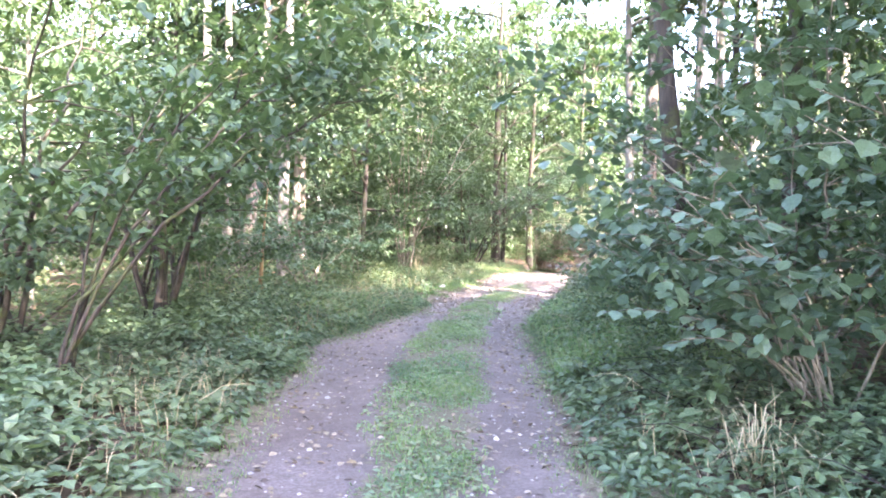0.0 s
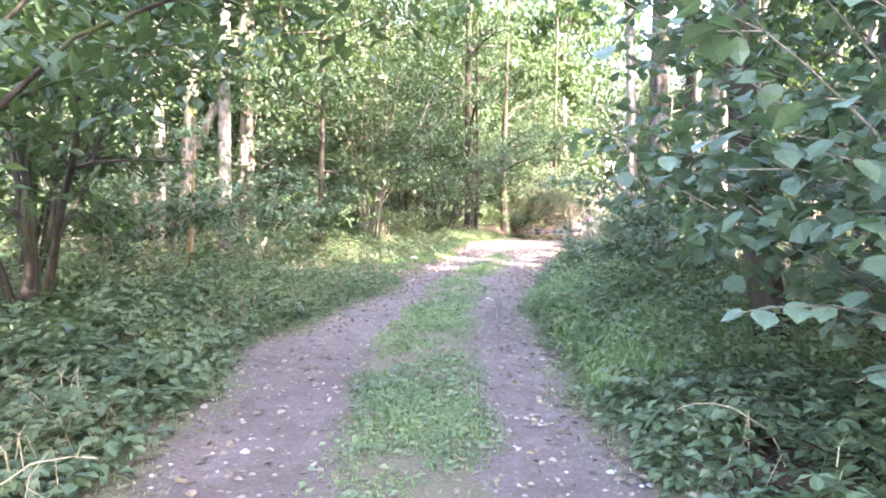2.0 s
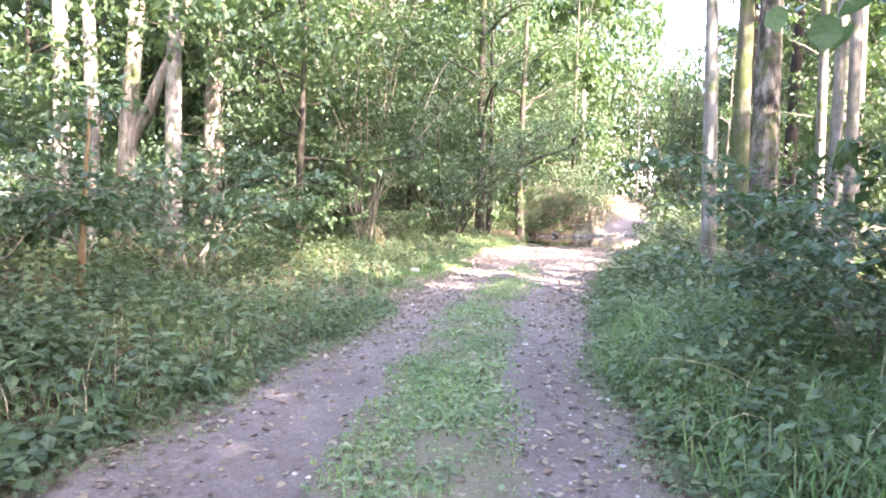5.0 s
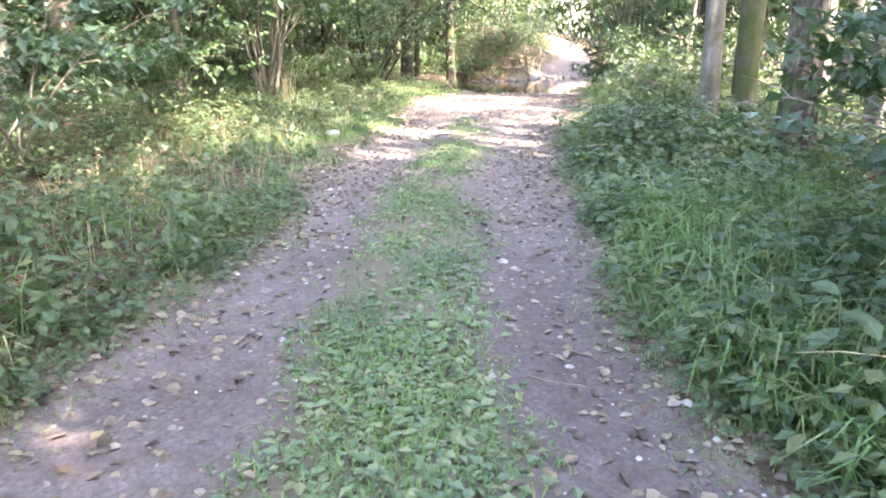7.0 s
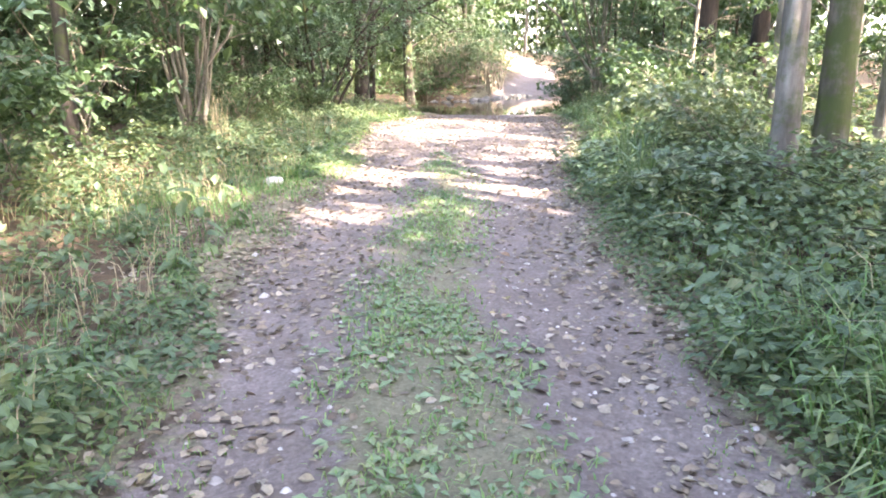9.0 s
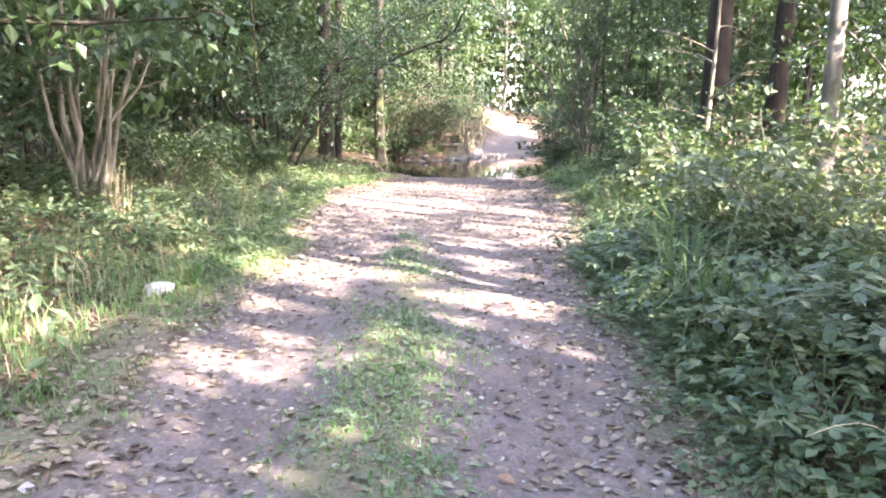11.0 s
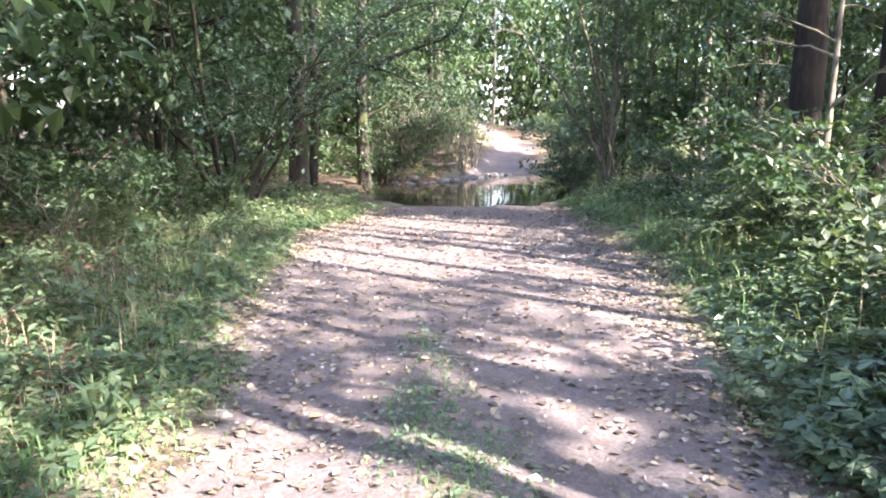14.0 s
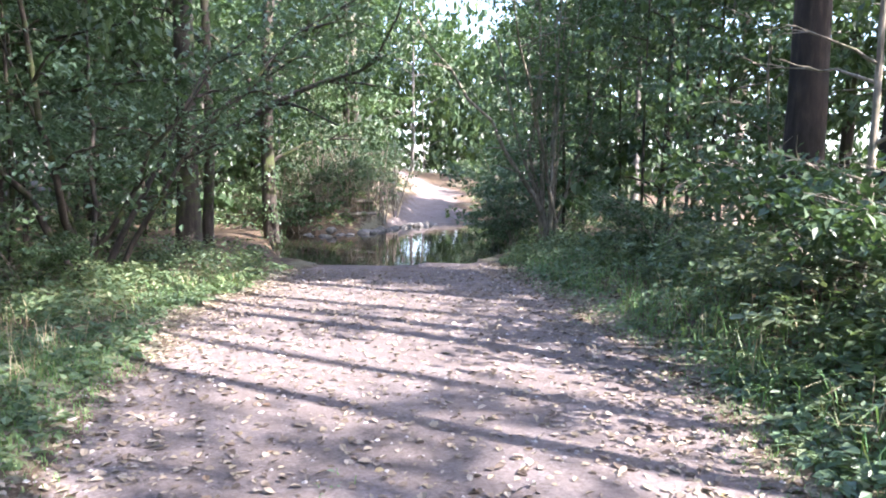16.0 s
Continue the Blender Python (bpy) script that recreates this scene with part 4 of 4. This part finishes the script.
stuff("nettle_undergrowth", join([herb_bed(rng, 34, (-5, 3, 11, 33), 0.15, 3.4, 0.7, 17, 0.08, 0.75), herb_bed(rng, 40, (1, 12, 8, 37), 0.15, 2.8, 0.75, 17, 0.085, 0.75), herb_bed(rng, 190, (-4, 5, 8, 24), -0.2, 0.5, 0.26, 6, 0.055)]), LEAF_HERB, "knee-high nettles and herbs along the track", "undergrowth")
stuff("forest_floor_plants", join([herb_bed(rng, 16, (-9, 10, 2, 37), 2.8, 7, 0.6, 10, 0.125, 0.75), herb_bed(rng, 11, (2, 24, 42, 62), 0.25, 9, 0.55, 9, 0.15, 0.75), herb_bed(rng, 5, (-18, 24, 2, 60), 5.0, 24, 0.6, 8, 0.18, 0.75)]), LEAF_HERB, "scattered leafy plants on the forest floor", "undergrowth")


def strip_spots(n):
    x, y = rng.uniform(-1.2, 4.5, n), rng.uniform(1.2, 25.5, n)
    s = in_strip(x, y)
    keep = rng.uniform(0, 1, n) < np.clip(0.3 + s * 2.4, 0, 1) * np.clip(0.62 + 0.62 * wobble(x, y, 1.1), 0.06, 1) * np.clip(1.75 - y * 0.075, 0.38, 0.85)
    return x[keep], y[keep]


def strip_grass():
    x, y = strip_spots(330000)
    return blades(rng, x, y, 0.08, 0.009, 66)


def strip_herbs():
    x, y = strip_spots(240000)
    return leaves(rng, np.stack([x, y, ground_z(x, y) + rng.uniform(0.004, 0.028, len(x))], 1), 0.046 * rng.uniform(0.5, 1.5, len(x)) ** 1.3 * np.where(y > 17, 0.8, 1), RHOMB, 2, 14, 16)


def verge_grass(n, box, near, far, tall, width, bend):
    x, y = rng.uniform(box[0], box[1], n), rng.uniform(box[2], box[3], n)
    d = off_track(x, y)
    keep = (d > near) & (d < far) & (rng.uniform(0, 1, n) < 0.55 + 0.4 * wobble(x, y, 1.3)) & (ground_z(x, y) > WATER_Z + 0.03)
    return blades(rng, x[keep], y[keep], tall * np.clip(0.5 + d[keep], 0.4, 1) * np.where((x[keep] < 1.5 + 0.1 * y[keep]) & (y[keep] > 16), 0.5, 1), width, bend)


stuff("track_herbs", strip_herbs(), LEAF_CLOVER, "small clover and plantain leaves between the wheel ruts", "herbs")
stuff("track_grass", strip_grass(), GRASS, "short green grass between the wheel ruts", "grass")
stuff("dry_verge_grass", join([verge_grass(7500, (-3, 3, 16, 30), 0.5, 2.6, 0.75, 0.006, 38), verge_grass(5000, (1, 8, 3, 34), 0.4, 2.0, 0.6, 0.008, 55), verge_grass(4000, (-4, 0, 3, 16), 0.3, 2.0, 0.45, 0.008, 50)]), GRASS_DRY, "scattered straw-coloured grass stalks along the verges", "grass")
stuff("verge_grass", join([verge_grass(30000, (-2, 2, 19, 29), -0.15, 1.7, 0.3, 0.009, 52), verge_grass(330000, (-4, 8, 1.5, 35), -0.25, 0.6, 0.12, 0.007, 48), verge_grass(52000, (-4, 9, 9, 34), 0.25, 2.4, 0.5, 0.01, 62), verge_grass(24000, (0.8, 6, 8.5, 16), 0.15, 2.6, 0.6, 0.012, 66)]), GRASS, "tufted green grass along the track's verges", "grass")

# ---- fallen leaves and grit on the track ----
def litter(n, box, dmax, shape=CURLED):
    x, y = rng.uniform(box[0], box[1], n), rng.uniform(box[2], box[3], n)
    d = off_track(x, y)
    keep = (d < dmax) & (rng.uniform(0, 1, n) < np.clip(0.45 + 0.8 * (d + 0.9), 0.35, 1) * np.clip(0.35 + (y - 4) / 22, 0.3, 1)) & (ground_z(x, y) > WATER_Z + 0.03)
    x, y = x[keep], y[keep]
    P = np.stack([x, y, ground_z(x, y) + 0.004], 1)
    return leaves(rng, P, 0.053 * rng.uniform(0.35, 1.4, len(x)) * np.where(y > 17, 0.95, 1), shape, 0, 10, 14)


stuff("leaf_litter", join([litter(70000, (-3, 9, 2, 37), 0.9), litter(36000, (-3, 9, 2, 37), 0.9, ROUND)]), FALLEN, "dry brown and yellow leaves fallen on gravel", "fallen leaves")
stuff("leaf_litter", litter(20000, (-2, 9, 17, 34), 1.3), FALLEN, "thick scatter of brown leaves on the way to the ford", "fallen leaves")

tagged_leaf = fast_mesh("fallen_leaf", *leaves(np.random.default_rng(3), np.zeros((1, 3)), 0.075, CURLED, 0, 1, 1, np.zeros(1)), [FALLEN_ONE])


def lone_leaves(n):
    """Larger leaves that lie singly on the gravel."""
    done = 0
    while done < n:
        x, y = rng.uniform(-2, 6), rng.uniform(3, 27)
        if float(off_track(x, y)) > 0.1:
            continue
        ob = new("fallen_leaf", tagged_leaf)
        ob.matrix_basis = pose(x, y, float(ground_z(x, y)) + 0.003, rng.normal(0, 6), rng.normal(0, 6), rng.uniform(0, 360)) @ Matrix.Diagonal((*(rng.uniform(0.6, 1.2),) * 3, 1))
        tagged(ob, "large dry fallen leaf lying on the gravel track", "fallen leaf", "fallen leaves on the track")
        done += 1


lone_leaves(160)


def pebble_bed(n):
    """Loose grit: squashed five-sided stones."""
    x, y = rng.uniform(-2.2, 8, n), rng.uniform(2, 36, n)
    keep = (off_track(x, y) < 0.05) & (in_strip(x, y) < 0.05)
    x, y = x[keep], y[keep]
    n = len(x)
    size = rng.gamma(2.2, 0.0042, n) + 0.004
    ang = np.linspace(0, 2 * np.pi, 5, endpoint=False)
    a = rng.uniform(0, 6.28, n)[:, None] + ang[None]
    rad = size[:, None] * rng.uniform(0.7, 1.3, (n, 5))
    ring = np.stack([x[:, None] + rad * np.cos(a), y[:, None] + rad * np.sin(a), np.broadcast_to((ground_z(x, y) - 0.002)[:, None], (n, 5))], -1)
    top = np.stack([x, y, ground_z(x, y) + size * rng.uniform(0.4, 0.8, n)], -1)[:, None]
    upper = ring * 0.5 + top * 0.5 + (0, 0, 0.002)
    V = np.concatenate([ring, upper, top], 1).reshape(-1, 3)
    k = np.arange(5)
    F = np.concatenate([np.stack([k, (k + 1) % 5, 5 + (k + 1) % 5], 1), np.stack([k, 5 + (k + 1) % 5, 5 + k], 1), np.stack([5 + k, 5 + (k + 1) % 5, np.full(5, 10)], 1)])
    return V, (F[None] + (np.arange(n) * 11)[:, None, None]).reshape(-1, 3)


stuff("track_grit", pebble_bed(9000), PEBBLE, "loose pale grit and pebbles on the wheel ruts", "gravel", True)


# ---- stones, log and stems at the ford ----
def make_stone(name, seed, size, material, label, group="", squash=(1, 0.8, 0.55)):
    r = np.random.default_rng(seed)
    bm = bmesh.new()
    bmesh.ops.create_icosphere(bm, subdivisions=3, radius=1)
    cuts = [(Vector(r.normal(size=3)).normalized(), r.uniform(0.55, 0.85)) for _ in range(7)]
    for v in bm.verts:
        for nrm, dist in cuts:
            over = v.co.dot(nrm) - dist
            if over > 0:
                v.co -= nrm * over * 0.85
        v.co *= 1 + 0.06 * noise.noise(v.co * 3 + Vector((seed, 0, 0)))
        v.co = Vector((v.co.x * squash[0], v.co.y * squash[1], v.co.z * squash[2])) * size
    me = bpy.data.meshes.new(name)
    bm.to_mesh(me)
    bm.free()
    me.materials.append(material)
    for p in me.polygons:
        p.use_smooth = True
    return tagged(new(name, me), label, "stone", group)


def far_edge(v):
    return float(np.interp(v, *FAR_BANK) + 0.2 * np.sin(v * 1.7))


def uv_to_xy(u, v):
    return 0.35 * u + 0.937 * v, 0.937 * u - 0.35 * v


stones = [make_stone("stone", 80 + k, 0.26, STONE, "grey stone lying at the water's edge", "stones at the ford") for k in range(3)]
r = np.random.default_rng(8)
for k in range(44):
    v = r.uniform(-9.3, -5.2)
    u = far_edge(v) + r.normal(0.15, 0.22)
    x, y = uv_to_xy(u, v)
    m = pose(x, y, max(float(ground_z(x, y)), WATER_Z - 0.05) + 0.03, r.normal(0, 12), r.normal(0, 12), r.uniform(0, 360)) @ Matrix.Diagonal((*(r.uniform(0.4, 1.15),) * 3, 1))
    if k < 3:
        stones[k].matrix_basis = m
    else:
        copy_thing(stones[k % 3], m @ Matrix.Diagonal((*(1 / stones[k % 3].scale[0],) * 3, 1)))


def make_log(name, seed, length, radius, bark, label):
    r = np.random.default_rng(seed)
    root = new(name)
    pts = np.stack([np.linspace(-length / 2, length / 2, 12), 0.05 * np.sin(np.linspace(0, 4, 12)), np.zeros(12)], 1)
    rad = np.linspace(radius, radius * 0.7, 12)
    v, f = tube(pts, rad, 10, 0.05, r)
    part_mesh("stem", fast_mesh("stem", v, f, [bark], True), root)
    for end, rr in ((0, radius), (-1, radius * 0.7)):
        bm = bmesh.new()
        bmesh.ops.create_circle(bm, cap_ends=True, segments=10, radius=rr * 0.97, matrix=Matrix.Translation(pts[end]) @ Matrix.Rotation(radians(90), 4, "Y"))
        part("cut_end", bm, DEAD_WOOD, root, "pale sawn end")
    for k in range(3):
        s = arc(r, pts[r.integers(2, 10)], r.uniform(0, 6.28), 55, 0.4, 10, 5)
        v, f = tube(s, np.linspace(radius * 0.25, 0.006, 5), 5)
        part_mesh("snag", fast_mesh("snag", v, f, [bark], True), root)
    return tagged(root, label, "log")


x, y = uv_to_xy(46.4, -8.9)
log = make_log("fallen_log", 90, 2.9, 0.12, BARK_STEM, "bare fallen log lying along the far bank")
log.matrix_basis = pose(x, y, float(ground_z(x, y)) + 0.12, 0, 2, -16)
x, y = uv_to_xy(45.0, -8.3)
log = make_log("fallen_log", 91, 2.2, 0.09, BARK_STEM, "thin grey log resting on the stream's far edge")
log.matrix_basis = pose(x, y, float(ground_z(x, y)) + 0.07, 0, -4, -24)

# Bare stems on the sunny far bank.
bank_stems = [make_shrub("bank_saplings", 95 + k, 2.2, 6, LEAF_SUNLIT, BARK_STEM, 420, 0.11, 0.7, 0.03, lo=0.68, rise=82, bend=-12, reach=0.25, twigs=1, label="pale bare saplings leaning on the sunlit brown bank", group="saplings on the bank") for k in range(2)]
for k, (u, v, s) in enumerate(((45.2, -9.6, 1.0), (46.2, -8.4, 1.1), (45.6, -7.6, 0.9), (44.6, -10.6, 1.0), (47.6, -7.4, 1.1), (47.0, -9.6, 1.2), (45.9, -10.4, 1.1), (48.4, -8.6, 1.3), (44.9, -8.9, 0.8), (46.6, -7.0, 0.9), (48.2, -6.9, 1.0), (49.4, -7.6, 1.2), (47.3, -8.4, 1.0), (48.9, -9.8, 1.2), (50.6, -6.9, 1.1), (46.0, -9.2, 1.2))):
    x, y = uv_to_xy(u, v)
    if k < 2:
        bank_stems[k].matrix_basis = at(x, y, 70 * k, s)
    else:
        copy_thing(bank_stems[k % 2], at(x, y, 70 * k, s) @ Matrix.Diagonal((*(1 / bank_stems[k % 2].scale[0],) * 3, 1)))

# ---- bramble bushes along the verges ----
TREFOIL = (np.array([(0, 0, 0), (0.34, 0.24, 0.05), (0.8, 0.3, 0.02), (1.0, 0.02, -0.08), (0.8, -0.26, 0.02), (0.36, -0.22, 0.05),
                     (0.0, 0.5, 0.03), (0.3, 0.72, -0.04), (-0.12, 0.62, 0.0), (0.0, -0.5, 0.03), (0.3, -0.72, -0.04), (-0.12, -0.62, 0.0)]),
           np.array([(0, 2, 1), (0, 3, 2), (0, 4, 3), (0, 5, 4), (0, 6, 7), (0, 8, 6), (0, 10, 9), (0, 9, 11)]))


def make_bramble(seed, tall, canes, count, size, leaf, label):
    """Canes that arch up and over, with three-part leaves held out along them."""
    return make_shrub("bramble_bush", seed, tall, canes, leaf, BARK_RED_SHADED, count, size, 0.6, 0.006, shape=TREFOIL, reach=0.15, lo=0.08, rise=62, bend=-120, label=label, group="bramble bushes", category="bramble", droop=14, twigs=1)


BRAMBLES = [
    make_bramble(151, 1.5, 10, 460, 0.1, LEAF_BRAMBLE, "bramble bush of arching canes and dull green leaves"),
    make_bramble(152, 1.9, 10, 520, 0.105, LEAF_SUNLIT, "tall bramble bush with sunlight put into its pale leaf colour"),
    make_bramble(153, 1.1, 9, 380, 0.105, LEAF_BRAMBLE, "low mound of bramble leaves spilling over the verge"),
]
g = np.random.default_rng(155)
# Kinds step back from the track; kind 1, sunlight in its colour, comes last.
for y0, y1, n, side, d0, d1, kinds in ((2.6, 8.5, 15, 1, 0.75, 2.6, (2, 0, 2)), (1.8, 9.5, 17, -1, 0.8, 3.2, (2, 2, 0)), (15.5, 22, 17, 1, 1.1, 2.8, (2, 0, 1)), (22, 29, 16, 1, 1.8, 3.4, (2, 0, 1)), (29, 36, 8, 1, 1.9, 3.2, (2, 0)), (9.5, 16, 6, 1, 1.6, 3.2, (2, 0)), (10, 18, 8, -1, 1.6, 4.0, (2, 0)), (24, 34, 8, -1, 1.5, 3.2, (2, 2))):
    for k in range(n):
        y = y0 + (y1 - y0) * (k + g.uniform(0, 0.9)) / n
        d = d0 + (d1 - d0) * ((k * 0.618 + g.uniform(0, 0.2)) % 1.0)
        x = float(np.interp(y, EDGE_Y, EDGE_R)) + d if side > 0 else float(np.interp(y, EDGE_Y, EDGE_L)) - d
        which = kinds[min(len(kinds) - 1, int(d / d1 * len(kinds)))]
        place(BRAMBLES, which, x, y, g.uniform(0, 360), g.uniform(0.7, 1.1))

# ---- single things along the verges ----
pale = make_stone("pale_stone", 120, 0.14, STONE_PALE, "pale stone half sunk in the grassy verge", squash=(1.1, 0.85, 0.55))
pale.matrix_basis = at(0.0, 21.6, 30, 1, 0.02)
snag = make_tree("snag", 131, 2.6, 0.06, DEAD_WOOD, LEAF_CANOPY, 2, 0.5, 0.4, 0, lean=(0.15, 0.1), bow=0.05, label="thin dead orange-brown trunk stripped of its bark", category="snag")
plant(snag, -4.0, 15.8)
dead = make_tree("dead_pole", 132, 5.5, 0.055, BARK_STEM, LEAF_CANOPY, 11, 0.1, 1.1, 0, rise=15, lean=(0.3, 0.2), bow=0.06, label="slim dead tree with bare twigs before a dark trunk", category="tree")
plant(dead, 8.5, 26.8)


def make_tuft(name, seed, n, tall, width, bend, material, label, category="grass"):
    g = np.random.default_rng(seed)
    x, y = g.normal(0, 0.06, n), g.normal(0, 0.06, n)
    v, f = blades(g, x, y, tall, width, bend, np.zeros(n))
    return tagged(new(name, fast_mesh(name, v, f, [material])), label, category)


for k, (x, y, n, tall, bend, mat, lab) in enumerate(((-1.75, 17.2, 60, 0.38, 22, GRASS_DRY, "dry straw-coloured grass tuft in the verge"), (2.1, 4.7, 34, 0.8, 72, GRASS_DRY, "pale dry grass with drooping heads beside hazel"),
                                                    (2.35, 5.1, 36, 0.75, 70, GRASS_DRY, "faded grass tuft leaning over brambles"), (3.75, 19.5, 46, 1.1, 60, SEDGE, "broad-bladed green sedge arching over brambles"),
                                                    (4.05, 20.3, 46, 1.15, 58, SEDGE, "long sedge tuft at the bramble's edge"), (4.4, 21.1, 46, 1.0, 55, SEDGE, "sedge tuft with glossy arching blades"),
                                                    (0.25, 21.9, 40, 0.35, 50, GRASS, "green grass tuft beside a pale stone"), (-0.9, 25.0, 50, 0.9, 15, GRASS_DRY, "tall faded pinkish flower stalks gone to seed"), (0.6, 23.2, 26, 0.3, 60, SEDGE, "spreading rosette of pale green blades"))):
    ob = make_tuft("grass_tuft", 140 + k, n, tall, 0.009 if mat is GRASS_DRY else 0.022, bend, mat, lab)
    ob.matrix_basis = at(x, y)


# ---- broad-leaved herbs along the verges ----
BROAD = (np.array([(0, 0, 0), (0.18, 0.12, 0.03), (0.45, 0.25, 0.06), (0.78, 0.18, 0.02), (1.0, 0, -0.1), (0.78, -0.18, 0.02), (0.45, -0.25, 0.06), (0.18, -0.12, 0.03), (0.45, 0, 0.0), (0.78, 0, -0.04)]),
         np.array([(0, 8, 1), (1, 8, 2), (2, 8, 9), (2, 9, 3), (3, 9, 4), (4, 9, 5), (5, 9, 6), (6, 9, 8), (6, 8, 7), (7, 8, 0)]))


def make_herb(seed, tall, count, size, label):
    """One stem with broad leaves in pairs, larger towards the foot."""
    g = np.random.default_rng(seed)
    root = new("broad_leaved_herb")
    line = arc(g, (0, 0, -0.03), g.uniform(0, 6.28), 86, tall, -14, 8, 0.02)
    v, f = tube(line, np.linspace(0.007, 0.003, 8), 5, 0.04, g)
    part_mesh("stem", fast_mesh("stem", v, f, [SEDGE], True), root)
    for k in range(count):
        q = 0.06 + 0.9 * k / count
        p = np.array([[np.interp(q, np.linspace(0, 1, 8), line[:, c]) for c in range(3)]])
        v, f = leaves(g, p, size * (1.15 - 0.7 * q), BROAD, 10 + 25 * (1 - q), 9, 12, np.array([k * 2.4 + g.normal(0, 0.3)]))
        part_mesh("leaf", fast_mesh("leaf", v, f, [LEAF_HERB]), root)
    return tagged(root, label, "herb", "broad-leaved herbs on the verges")


HERBS = [make_herb(171, 0.55, 9, 0.26, "broad-leaved green herb standing in the grassy verge"), make_herb(172, 0.3, 8, 0.24, "low rosette of broad pale green leaves in grass"), make_herb(173, 0.75, 11, 0.22, "tall leafy herb with drooping broad leaves")]
g = np.random.default_rng(175)
for y0, y1, n, side, d0, d1 in ((15.5, 28, 30, -1, 0.35, 2.0), (9, 15.5, 12, -1, 0.3, 1.6), (8, 17, 14, 1, 0.3, 1.5), (17, 30, 14, 1, 0.5, 1.4), (2.5, 7, 8, 1, 0.5, 1.5)):
    for k in range(n):
        y = y0 + (y1 - y0) * (k + g.uniform(0, 0.9)) / n
        d = g.uniform(d0, d1)
        x = float(np.interp(y, EDGE_Y, EDGE_R)) + d if side > 0 else float(np.interp(y, EDGE_Y, EDGE_L)) - d
        if math.hypot(x, y - 21.6) < 0.8:
            continue
        place(HERBS, int(g.integers(3)), x, y, g.uniform(0, 360), g.uniform(0.7, 1.15))

# ---- dry stalks, twigs and a broken branch ----
def rod(name, seed, start, azim, rise, length, bend, r0, material, label, category):
    g = np.random.default_rng(seed)
    line = arc(g, (0, 0, 0), radians(azim), rise, length, bend, 8, 0.02)
    v, f = tube(line, np.linspace(r0, r0 * 0.4, 8), 6, 0.05, g)
    ob = new(name, fast_mesh(name, v, f, [material], True))
    ob.matrix_basis = pose(start[0], start[1], float(ground_z(start[0], start[1])) + start[2])
    return tagged(ob, label, category)


for k, (x, y, az0, rise0, ln, bd) in enumerate(((2.25, 11.2, 200, 60, 0.9, -95), (2.6, 11.9, 160, 50, 1.1, -60), (2.9, 10.6, 215, 65, 0.9, -110), (2.1, 6.9, 170, 70, 0.8, -120), (3.5, 17.6, 190, 60, 0.9, -80), (-2.2, 6.2, 20, 55, 0.7, -90))):
    rod("dry_stalk", 200 + k, (x, y, 0.0), az0, rise0, ln, bd, 0.005, GRASS_DRY, "bleached dry stalk arching out of the undergrowth", "stalk")
g = np.random.default_rng(12)
for k in range(16):
    y = g.uniform(4, 26)
    x = g.uniform(float(np.interp(y, EDGE_Y, EDGE_L)), float(np.interp(y, EDGE_Y, EDGE_R)))
    rod("fallen_twig", 220 + k, (x, y, 0.008), g.uniform(0, 360), 2, g.uniform(0.12, 0.4), 4, g.uniform(0.003, 0.006), BARK_STEM, "short dry twig lying on the track", "twig")
rod("broken_branch", 240, (-5.0, 8.6, 0.0), 150, 42, 1.4, 12, 0.05, BARK_DARK_SHADED, "dark broken branch leaning out of the brambles", "branch")
rod("broken_branch", 241, (-5.6, 9.4, 0.0), 60, 30, 1.1, 5, 0.04, BARK_DARK_SHADED, "short dark dead branch among brambles", "branch")
